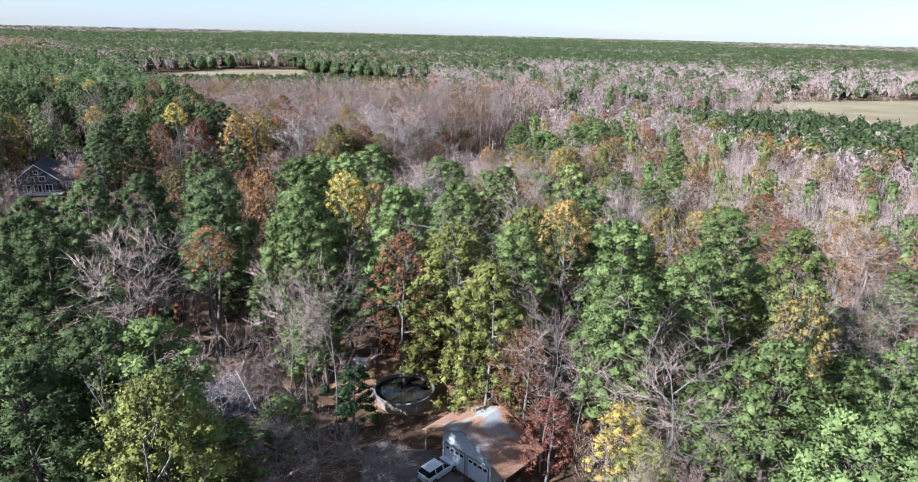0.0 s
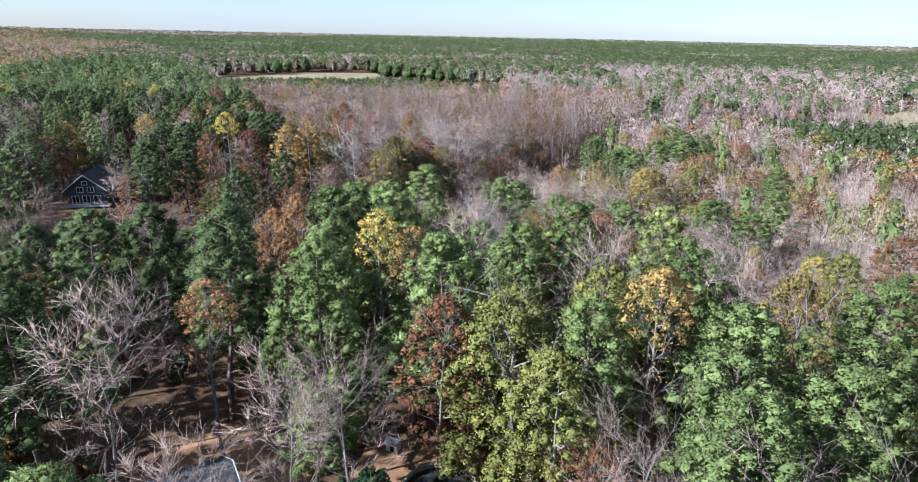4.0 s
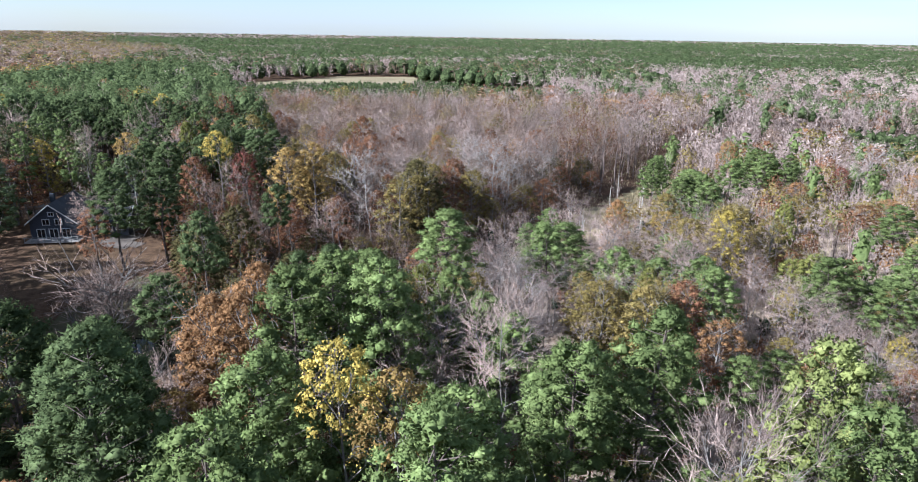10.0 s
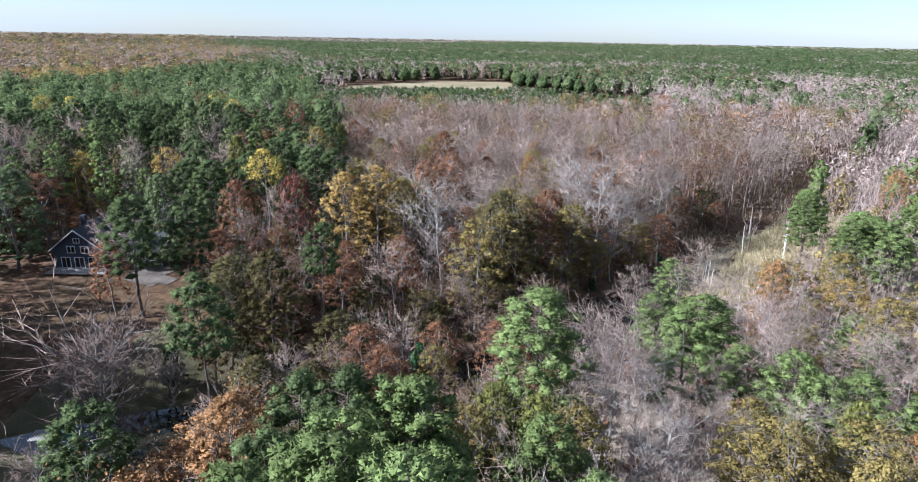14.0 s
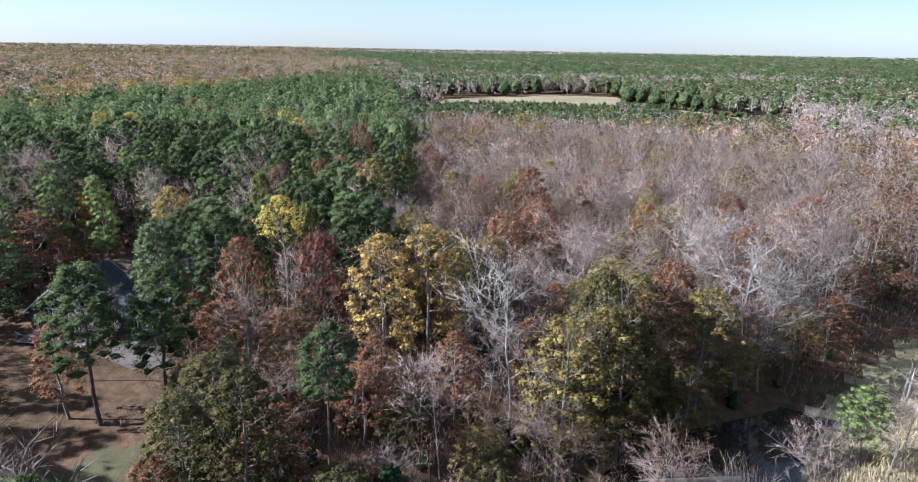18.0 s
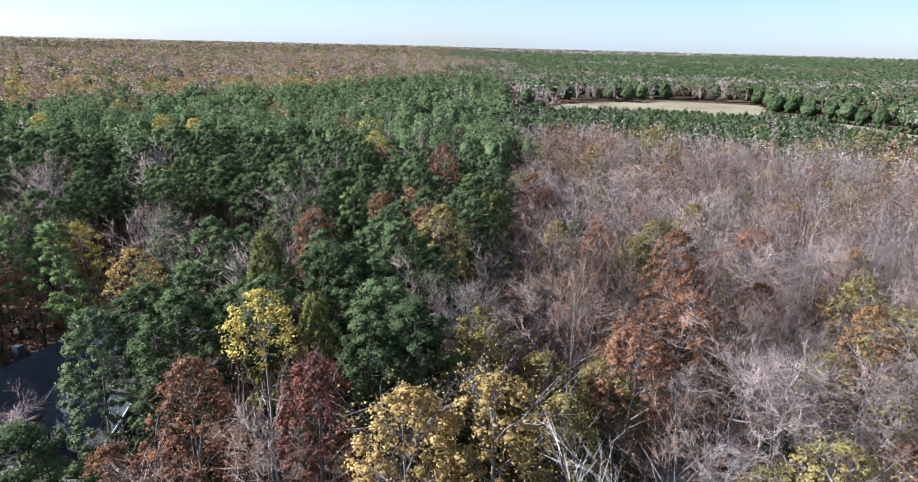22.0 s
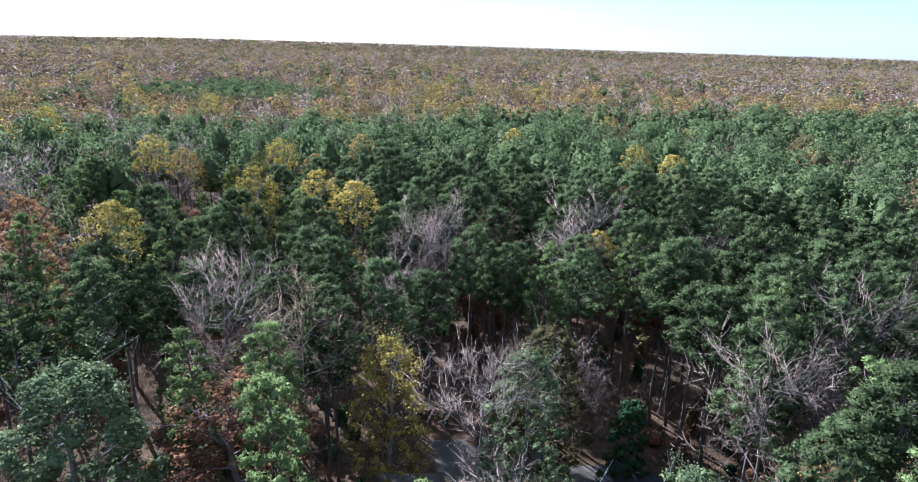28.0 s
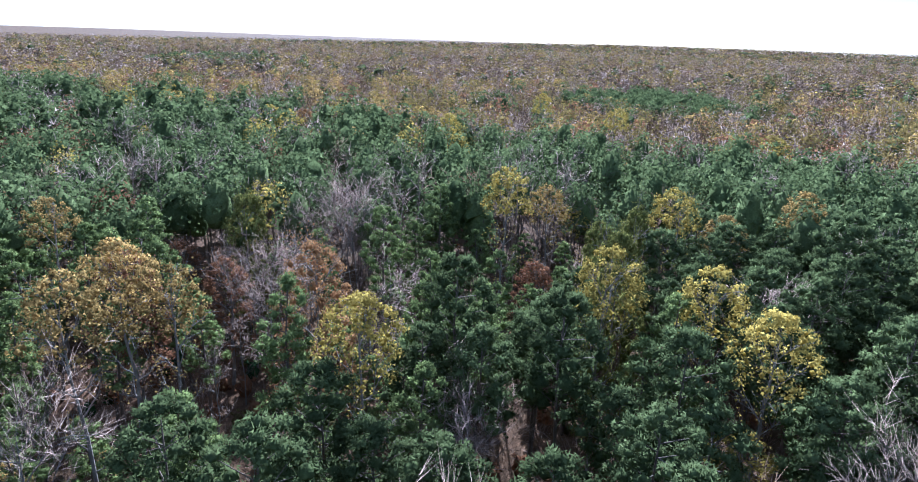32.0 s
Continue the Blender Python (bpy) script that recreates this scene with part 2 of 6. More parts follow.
# ---- mesh tools ----
def mesh_np(name, V, F, mat, N=None):
    V, F = np.asarray(V, np.float32).reshape(-1, 3), np.asarray(F, np.int32).reshape(-1, 3)
    if N is not None:
        N = np.asarray(N, np.float32).reshape(-1, 3)
        away = np.einsum("ij,ij->i", np.cross(V[F[:, 1]] - V[F[:, 0]], V[F[:, 2]] - V[F[:, 0]]), N[F].sum(1)) < 0
        F[away] = F[away][:, ::-1]
    me = bpy.data.meshes.new(name)
    me.vertices.add(len(V))
    me.vertices.foreach_set("co", V.ravel())
    me.loops.add(F.size)
    me.loops.foreach_set("vertex_index", F.ravel())
    me.polygons.add(len(F))
    me.polygons.foreach_set("loop_start", np.arange(0, F.size, 3, dtype=np.int32))
    me.update(calc_edges=True)
    if N is not None:
        me.attributes.new("custom_normal", "FLOAT_VECTOR", "POINT").data.foreach_set("vector", N.ravel())
    me.materials.append(mat)
    return me


class Geo:
    """Triangles, gathered in bulk."""

    def __init__(self):
        self.V, self.F, self.N, self.n = [], [], [], 0

    def add(self, v, f, nrm=None):
        """Points and triangles; nrm: the way that each point faces, else that of its triangles."""
        v, f = np.asarray(v, float).reshape(-1, 3), np.asarray(f, int).reshape(-1, 3)
        if nrm is None:
            nrm = np.zeros(v.shape)
            flat = np.cross(v[f[:, 1]] - v[f[:, 0]], v[f[:, 2]] - v[f[:, 0]])
            for k in range(3):
                np.add.at(nrm, f[:, k], flat)
            nrm = unit(nrm)
        self.V.append(v)
        self.N.append(np.asarray(nrm, float).reshape(-1, 3))
        self.F.append(f + self.n)
        self.n += len(v)

    def arrays(self):
        return np.concatenate(self.V), np.concatenate(self.F)

    def faces(self):
        return np.concatenate(self.N)

    def mesh(self, name, mat):
        return mesh_np(name, *self.arrays(), mat, self.faces())

    def tubes(self, P, Q, r0, r1, n):
        P, Q = np.asarray(P, float).reshape(-1, 3), np.asarray(Q, float).reshape(-1, 3)
        r0, r1 = np.broadcast_to(r0, len(P)), np.broadcast_to(r1, len(P))
        d = unit(Q - P)
        ref = np.where(np.abs(d[:, 2:3]) > 0.9, [[1.0, 0, 0]], [[0, 0, 1.0]])
        u = unit(np.cross(d, ref))
        w = np.cross(d, u)
        a = np.arange(n) * 2 * math.pi / n
        ring = u[:, None] * np.cos(a)[None, :, None] + w[:, None] * np.sin(a)[None, :, None]
        v = np.concatenate([P[:, None] + ring * r0[:, None, None], Q[:, None] + ring * r1[:, None, None]], 1)
        k = np.arange(n)
        f = np.concatenate([np.stack([k, (k + 1) % n, n + (k + 1) % n], 1), np.stack([k, n + (k + 1) % n, n + k], 1)])
        self.add(v, (f[None] + (np.arange(len(P)) * 2 * n)[:, None, None]), np.concatenate([ring, ring], 1))

    def blades(self, C, D, L, W, rng, face=None, nrm=None):
        """Pointed blades; with face given their broad sides turn that way; nrm: the side of the crown that they stand on."""
        C, D = np.asarray(C, float), unit(np.asarray(D, float))
        s = unit(np.cross(D, rng.normal(size=C.shape) if face is None else face))
        L, W = np.broadcast_to(L, len(C))[:, None], np.broadcast_to(W, len(C))[:, None]
        v = np.stack([C - s * W / 2, C + s * W / 2, C + D * L], 1)
        self.add(v, np.arange(len(C) * 3), None if nrm is None else np.repeat(nrm, 3, 0))

    def leaves(self, C, size, rng, flat=0.6, heart=None):
        """Leaf clumps; with a heart they turn their faces away from it, as on a real crown."""
        C = np.asarray(C, float)
        nrm = rng.normal(size=C.shape) * (0.55 if heart is not None else 1.0) + [0, 0, flat]
        nrm = unit(nrm + (unit(C - heart) if heart is not None else 0.0))
        a = unit(np.cross(nrm, rng.normal(size=C.shape)))
        b = np.cross(nrm, a)
        s = np.broadcast_to(size, len(C))[:, None]
        v = np.stack([C + a * s, C - a * s * 0.5 + b * s * 0.7, C - a * s * 0.5 - b * s * 0.7], 1)
        self.add(v, np.arange(len(C) * 3), np.repeat(nrm, 3, 0))


ICO = np.array([(0, -0.526, 0.851), (0, 0.526, 0.851), (0, -0.526, -0.851), (0, 0.526, -0.851), (-0.526, 0.851, 0), (0.526, 0.851, 0), (-0.526, -0.851, 0), (0.526, -0.851, 0), (0.851, 0, 0.526), (0.851, 0, -0.526), (-0.851, 0, 0.526), (-0.851, 0, -0.526)])
ICO_F = np.array([(a, b, c) for a in range(12) for b in range(a + 1, 12) for c in range(b + 1, 12) if max(np.linalg.norm(ICO[a] - ICO[b]), np.linalg.norm(ICO[b] - ICO[c]), np.linalg.norm(ICO[a] - ICO[c])) < 1.2])
OCT = np.array([(1, 0, 0), (-1, 0, 0), (0, 1, 0), (0, -1, 0), (0, 0, 1), (0, 0, -1.0)])
OCT_F = np.array([(a, b, c) for a in (0, 1) for b in (2, 3) for c in (4, 5)])


def blobs(g, C, r, rng, coarse, squash=0.85):
    """The close-packed inside of each tuft: an uneven small lump."""
    v, f = (OCT, OCT_F) if coarse else (ICO, ICO_F)
    n = len(C)
    q = v[None] * rng.uniform(0.7, 1.25, (n, len(v), 1)) * np.broadcast_to(r, n)[:, None, None] * [1, 1, squash]
    a = rng.uniform(0, 6.283, n)
    c, s = np.cos(a)[:, None], np.sin(a)[:, None]
    q = np.stack([q[..., 0] * c - q[..., 1] * s, q[..., 0] * s + q[..., 1] * c, q[..., 2]], -1)
    g.add(C[:, None] + q, f[None] + (np.arange(n) * len(v))[:, None, None], unit(q))


def unit(v):
    return v / np.maximum(np.linalg.norm(v, axis=-1, keepdims=True), 1e-9)


def spread(P, Q, k, rng, low, up, turn, short, long):
    """k side shoots on each of the branches P to Q."""
    P, Q = np.repeat(P, k, 0), np.repeat(Q, k, 0)
    ln = np.linalg.norm(Q - P, axis=1, keepdims=True)
    start = P + (Q - P) * rng.uniform(low, 1, (len(P), 1))
    d = unit(unit(Q - P) + rng.normal(0, turn, P.shape) + [0, 0, up])
    return start, start + d * ln * rng.uniform(short, long, (len(P), 1))


def trunk_line(rng, h, parts=5, bend=0.02):
    z = np.linspace(0, h, parts + 1)
    o = np.cumsum(rng.normal(0, bend * h / parts * 2, (parts + 1, 2)), 0)
    o[0] = 0
    return np.column_stack([o, z])


def trim(wood, crown, R):
    """Brings a crown to its radius, and all of it to its height."""
    v = np.concatenate(crown.V)
    k = R / np.percentile(np.hypot(v[:, 0], v[:, 1]), 90)
    for g in ((wood, crown) if wood is not crown else (wood,)):
        g.V = [a * [k, k, 1] for a in g.V]
    return wood, crown


def puffs(crown, rng, C, rho, flakes, fsize, spikes=0, slen=0.5, sw=0.15, squash=0.8, core=0.0, coarse=False, slim=0.75):
    """Rounded tufts of foliage round the places C: leaves that face outwards and, on pines, blades that stick out."""
    n, rho = len(C), np.broadcast_to(rho, len(C))
    mid = C[:, 2].min() + 0.35 * (C[:, 2].max() - C[:, 2].min())
    out = unit(C * [1, 1, 0] + [0, 0, 0.01])
    skin = unit((C - [0, 0, mid]) * [1, 1, 0.5])
    if core:
        blobs(crown, C, rho * core, rng, coarse)
    for count, kind in ((flakes, "leaf"), (spikes, "blade")):
        if not count:
            continue
        c, r, o, k = (np.repeat(q, count, 0) for q in (C, rho[:, None], out, skin))
        v = unit(rng.normal(size=c.shape) + o * 0.45 + [0, 0, 0.45])
        p = c + v * r * rng.uniform(0.6, 1.08, (len(c), 1)) * [1, 1, squash]
        face = unit(v * 0.85 + k * 0.4 + rng.normal(0, 0.22, v.shape))
        if kind == "leaf":
            nrm = unit(v + rng.normal(0, 0.5, v.shape) + [0, 0, 0.15])
            a = unit(np.cross(nrm, rng.normal(size=v.shape)))
            b = np.cross(nrm, a)
            q = rng.uniform(0.65, 1.25, (len(c), 1)) * fsize
            crown.add(np.stack([p + a * q, p - a * q * 0.5 + b * q * slim, p - a * q * 0.5 - b * q * slim], 1), np.arange(len(c) * 3), np.repeat(face, 3, 0))
        else:
            d = v + rng.normal(0, 0.5, v.shape) + [0, 0, 0.25]
            crown.blades(p - v * 0.1, d, rng.uniform(0.6, 1.2, len(c)) * slen, sw, rng, np.cross(d, rng.normal(size=d.shape)) + [0, 0, 0.3], face)


def inner(g, rng, h, R, base, low, top, k, rings, around, rough=0.16):
    """The close-grown inside of a crown: one uneven rounded body."""
    v, f = [[0, 0, h * (base + 0.02)]], []
    for q in range(rings):
        u = (q + 0.3) / rings
        prof = (low + (1 - low) * min(1, u / 0.3)) * math.sqrt(max(0.0, 1 - u**top))
        a = np.arange(around) * 2 * math.pi / around + q * 0.6
        r = R * k * prof * rng.uniform(1 - rough, 1 + rough, around)
        z = h * (base + (1 - base) * (u + rng.uniform(-0.35, 0.35, around) / rings) * 0.84)
        v += [[math.cos(p) * s, math.sin(p) * s, w] for p, s, w in zip(a, r, z)]
    v.append([0, 0, h * (base + (1 - base) * 0.86)])
    n, last = around, 1 + (rings - 1) * around
    for j in range(around):
        m = (j + 1) % around
        f += [(0, 1 + m, 1 + j), (last + j, last + m, len(v) - 1)]
        for q in range(rings - 1):
            s = 1 + q * n
            f += [(s + j, s + m, s + n + m), (s + j, s + n + m, s + n + j)]
    v = np.array(v)
    g.add(v, f, unit((v - [0, 0, h * (base + 0.3 * (1 - base))]) * [1, 1, 0.6]))


def envelope(rng, n, h, R, base, low=0.55, top=2.4, reach=(0.45, 0.95)):
    """n places under the skin of a rounded crown."""
    u = np.sort(rng.uniform(0, 1, n) ** 0.85)
    a = np.arange(n) * 2.4 + rng.uniform(-0.4, 0.4, n)
    prof = (low + (1 - low) * np.minimum(1, u / 0.3)) * np.sqrt(np.maximum(0.0, 1 - u**top))
    rad = R * prof * rng.uniform(*reach, n)
    return np.column_stack([np.cos(a) * rad, np.sin(a) * rad, h * (base + (1 - base) * u * 0.97)]), u


def pine_geo(seed, h, R, base, n=34, flakes=30, fsize=0.2, spikes=24, slen=0.42, sw=0.12, stem=6, rho=0.34, low=0.5, top=2.0, core=0.66, body=0.0):
    """A tall pine: bare stem, thin boughs, and rounded tufts of needles at their ends."""
    rng = np.random.RandomState(seed)
    wood, crown = Geo(), Geo()
    t = trunk_line(rng, h * 0.95)
    r = np.interp(t[:, 2], [0, h], [h * 0.011, 0.03])
    wood.tubes(t[:-1], t[1:], r[:-1], r[1:], stem)
    C, u = envelope(rng, n, h, R, base, low, top, (0.42, 1.0))
    if body:
        inner(crown, rng, h, R, base, low, top, body, 6, 8)
    C[:, 0] += np.interp(C[:, 2], t[:, 2], t[:, 0])
    C[:, 1] += np.interp(C[:, 2], t[:, 2], t[:, 1])
    z = C[:, 2] - np.hypot(C[:, 0], C[:, 1]) * 0.45
    start = np.column_stack([np.interp(z, t[:, 2], t[:, 0]), np.interp(z, t[:, 2], t[:, 1]), z])
    wood.tubes(start[::2], C[::2], 0.05, 0.02, 3)
    puffs(crown, rng, C, R * rho * rng.uniform(0.75, 1.25, n) * (1 - 0.35 * u), flakes, fsize, spikes, slen, sw, core=core, coarse=True)
    k = rng.randint(1, 4)
    dead = start[:k * 2] + [0, 0, -0.12 * h]
    wood.tubes(dead, dead + rng.normal(0, 0.9, dead.shape) * [1, 1, 0.2], 0.025, 0.01, 3)
    return wood, crown


def branch_tree(seed, h, R, base, n1=10, n2=4, n3=4, sides=3, slim=1.0, rise=0.75):
    """Trunk and boughs of a broadleaf tree. Returns the wood and the last shoots."""
    rng = np.random.RandomState(seed)
    wood = Geo()
    t = trunk_line(rng, h * 0.86, 5, 0.03)
    r = np.interp(t[:, 2], [0, h], [h * 0.013, 0.03]) * slim
    wood.tubes(t[:-1], t[1:], r[:-1], r[1:], 5)
    z = np.linspace(base * h, h * 0.84, n1) + rng.uniform(-0.03, 0.03, n1) * h
    u = (z / h - base) / (0.86 - base)
    a = np.arange(n1) * 2.4 + rng.uniform(-0.5, 0.5, n1)
    L = R * 0.62 * (0.55 + 0.65 * np.sin(math.pi * np.clip(0.2 + 0.62 * u, 0, 1))) * rng.uniform(0.75, 1.15, n1)
    start = np.column_stack([np.interp(z, t[:, 2], t[:, 0]), np.interp(z, t[:, 2], t[:, 1]), z])
    lift = L * rise * (0.6 + 0.9 * u) * rng.uniform(0.7, 1.2, n1)
    end = start + np.column_stack([np.cos(a) * L * 0.85, np.sin(a) * L * 0.85, np.minimum(lift, h * 0.97 - z)])
    mid = (start + end) / 2 + rng.normal(0, 0.06, start.shape) * R + [0, 0, -0.05 * R]
    rb = (0.035 + 0.018 * L) * slim
    wood.tubes(start, mid, rb, rb * 0.7, 4)
    wood.tubes(mid, end, rb * 0.7, 0.02 * slim, 4)
    P1, Q1 = np.concatenate([start, mid]), np.concatenate([mid, end])
    top = t[-1:]
    P2, Q2 = spread(P1[n1 // 2:], Q1[n1 // 2:], n2, rng, 0.25, 0.22, 0.6, 0.8, 1.4)
    extra = top + rng.normal(0, 0.12, (3, 3)) * R + [0, 0, 0.1 * h]
    P2, Q2 = np.concatenate([P2, np.repeat(top, 3, 0)]), np.concatenate([Q2, extra])
    wood.tubes(P2, Q2, 0.035 * slim, 0.014 * slim, sides)
    P3, Q3 = spread(P2, Q2, n3, rng, 0.2, 0.18, 0.6, 0.5, 0.9)
    return wood, P3, Q3, rng


def leafy_geo(seed, h, R, base, n=36, flakes=80, size=0.13, above=0.0, slim=1.0, rho=0.32, low=0.6, top=2.6, stray=6, core=0.6, body=0.5):
    """A tree in leaf: trunk and boughs, rounded tufts of leaves under the crown's skin, and some stray leaves."""
    wood, P3, Q3, rng = branch_tree(seed, h, R, base + 0.08, 10, 3, 3, 3, slim, 0.8)
    wood.tubes(P3, Q3, 0.016 * slim, 0.006, 3)
    trim(wood, wood, R * 0.72)
    crown = Geo()
    lo = max(base, above)
    C, u = envelope(rng, n, h, R, lo, low, top, (0.55, 1.0))
    if body:
        inner(crown, rng, h, R, lo, low, top, body, 5, 8, 0.22)
    puffs(crown, rng, C, R * rho * rng.uniform(0.7, 1.3, n) * (1 - 0.3 * u), flakes, size, core=core, coarse=True)
    c = np.repeat((P3 + Q3) / 2, stray, 0) * [0.72, 0.72, 1] + rng.normal(0, 0.4, (len(P3) * stray, 3))
    crown.leaves(c, size * rng.uniform(0.7, 1.1, len(c)), rng, 0.5)
    return wood, crown


def bare_geo(seed, h, R, base, n1=11, n2=4, n3=4, twigs=5, slim=1.0, tw=0.03, rise=0.9):
    wood, P3, Q3, rng = branch_tree(seed, h, R, base, n1, n2, n3, 3, slim, rise)
    crown = Geo()

    def side(P):
        return unit((P - [0, 0, h * 0.55]) * [1, 1, 0.7] / R + rng.normal(0, 0.4, P.shape))

    for k in range(2):
        crown.blades(P3, Q3 - P3, np.linalg.norm(Q3 - P3, axis=1), 0.045 * slim, rng, None, side(P3))
    P4, Q4 = spread(P3, Q3, twigs, rng, 0.1, 0.25, 0.5, 0.4, 0.9)
    crown.blades(P4, Q4 - P4, np.linalg.norm(Q4 - P4, axis=1) + 0.15, tw, rng, None, side(P4))
    return trim(wood, crown, R)


def part(name, mesh, parent, label=""):
    ob = new(name, mesh)
    ob.parent = parent
    return tagged(ob, label)


class Kind:
    """A kind of tree: some grown forms of it, each built once and then copied."""

    def __init__(self, name, label, group, geos, bark, leaf, tall):
        self.forms, self.tall, self.count = [], tall, 0
        self.name, self.label, self.group = name, label, group
        for k, (wood, crown) in enumerate(geos):
            self.forms.append((wood.mesh(name + "_trunk", bark), crown.mesh(name + "_crown", leaf)))

    def plant(self, x, y, top, wide=1.0, label=""):
        z = float(height(x, y)) - 0.1
        rng = random.Random(int(x * 131 + y * 977 + top * 7))
        s = (top - z) / self.tall
        root = new(self.name)
        w, c = self.forms[rng.randrange(len(self.forms))]
        part("trunk", w, root)
        part("crown", c, root)
        w2 = math.sqrt(s) * wide
        root.matrix_basis = Matrix.Translation((x, y, z)) @ Matrix.Rotation(rng.uniform(0, 6.28), 4, "Z") @ Matrix.Diagonal((w2, w2, s, 1))
        self.count += 1
        return tagged(root, label or self.label, "tree", self.group)


def recolour(kind, name, label, group, leaf, bark=None):
    """The same grown forms in other leaves."""
    k = Kind(name, label, group, [], None, leaf, kind.tall)
    for w, c in kind.forms:
        w2, c2 = (w.copy() if bark else w), c.copy()
        c2.materials[0] = leaf
        if bark:
            w2.materials[0] = bark
        k.forms.append((w2, c2))
    return k


K = {}
K["pine"] = Kind("pine_tree", "tall green loblolly pine with a bare stem", "pines", [pine_geo(k, 22, 2.7, 0.44, 60, 42, 0.125, 38, 0.34, 0.065, rho=0.28, low=0.6) for k in (1, 2, 3, 4)], M["bark"], M["pine"], 22)
K["full_pine"] = Kind("pine_tree", "full green pine with boughs far down its stem", "pines", [pine_geo(k, 22, 3.9, 0.38, 110, 46, 0.125, 42, 0.34, 0.065, rho=0.25, low=0.7, top=2.2) for k in (7, 8, 9, 10)], M["bark"], M["pine"], 22)
# The full pine again, with side-lit shade put into its needle colour.
K["shaded_pine"] = recolour(K["full_pine"], "pine_tree", "full green pine in needles darkened for shade", "pines", M["stand"])
K["pale_pine"] = recolour(K["full_pine"], "pine_tree", "pale yellowish green pine with a broad crown", "pines", M["pale_pine"])
K["light_pine"] = Kind("stand_pine", "tall slender green pine in a dense stand", "pines of the stand", [pine_geo(k, 22, 3.5, 0.62, 56, 38, 0.15, 34, 0.36, 0.085, 4, rho=0.29, low=0.6, top=2.4) for k in (11, 12, 13, 14)], M["bark"], M["stand"], 22)
K["cedar"] = Kind("cedar_tree", "small dense dark green cedar of narrow shape", "cedars", [pine_geo(k, 10, 2.2, 0.03, 80, 26, 0.14, 14, 0.25, 0.08, rho=0.27, low=1.0, top=1.3) for k in (21, 22)], M["bark"], M["cedar"], 10)
K["yg"] = Kind("oak_tree", "broad oak in yellow-green autumn leaf", "leafy trees", [leafy_geo(k, 20, 4.8, 0.12, 190, 54, 0.125, low=0.8, top=2.3, rho=0.19, body=0.0, core=0.6) for k in (31, 32, 33)], M["grey_bark"], M["yg"], 20)
K["oak"] = recolour(K["yg"], "oak_tree", "broad grey-green evergreen oak in full leaf", "leafy trees", M["oak"])
K["olive"] = recolour(K["yg"], "oak_tree", "broad tree in dull olive-brown leaf", "leafy trees", M["olive"])
K["tan"] = Kind("broadleaf_tree", "rounded tree with thinning tan-yellow leaves", "autumn trees", [leafy_geo(k, 18, 3.9, 0.26, 120, 42, 0.115, rho=0.18, low=0.7, top=2.6, body=0.0, core=0.5) for k in (41, 42, 43)], M["grey_bark"], M["tan"], 18)
K["orange"] = recolour(K["tan"], "broadleaf_tree", "rounded tree in orange autumn leaf", "autumn trees", M["orange"])
K["rust"] = recolour(K["tan"], "broadleaf_tree", "rounded tree in rust-brown dying leaf", "autumn trees", M["rust"])
K["red"] = recolour(K["tan"], "broadleaf_tree", "rounded maple in dark red leaf", "autumn trees", M["red"])
K["yellow"] = recolour(K["tan"], "broadleaf_tree", "rounded tree in bright yellow leaf", "autumn trees", M["yellow"])
K["gold"] = Kind("poplar_tree", "half-bare poplar with golden leaves on its highest boughs", "poplars", [leafy_geo(k, 22, 3.1, 0.35, 64, 30, 0.115, above=0.77, rho=0.2, low=0.75, top=2.2, stray=2, body=0.0, core=0.4) for k in (51, 52, 53)], M["grey_bark"], M["gold"], 22)
K["honey"] = recolour(K["tan"], "broadleaf_tree", "broad tree in honey-gold autumn leaf", "autumn trees", M["gold"])
K["lemon"] = recolour(K["gold"], "poplar_tree", "half-bare poplar with lemon-yellow leaves on its highest boughs", "poplars", M["yellow"])
K["amber"] = recolour(K["gold"], "poplar_tree", "half-bare tree with orange-brown leaves on its highest boughs", "poplars", M["orange"])
K["bare"] = Kind("bare_tree", "leafless hardwood with fine grey-pink twigs", "bare trees", [bare_geo(k, 20, 4.6, 0.32, 12, 4, 4, 8, 0.4, 0.026, 0.8) for k in (61, 62, 63, 64)], M["grey_bark"], M["twig"], 20)
K["white"] = Kind("sycamore_tree", "leafless sycamore with pale whitish limbs", "sycamores", [bare_geo(k, 20, 5.2, 0.24, 12, 4, 4, 8, 0.6, 0.027, 0.75) for k in (65, 66)], M["pale_bark"], M["pale_twig"], 20)
K["brown"] = recolour(K["bare"], "brown_bare_tree", "leafless tree with dense brown twigs", "bare trees", M["brown_twig"])
K["thin"] = Kind("sapling", "slender leafless sapling with pale twigs", "saplings", [bare_geo(k, 13, 1.7, 0.3, 9, 3, 3, 5, 0.6, 0.022, 1.2) for k in (71, 72, 73)], M["grey_bark"], M["twig"], 13)
K["bush"] = Kind("bare_bush", "wide leafless bush with many grey stems", "bushes", [bare_geo(k, 6, 3.0, 0.03, 16, 4, 3, 5, 0.9, 0.022, 1.1) for k in (81, 82)], M["grey_bark"], M["twig"], 6)


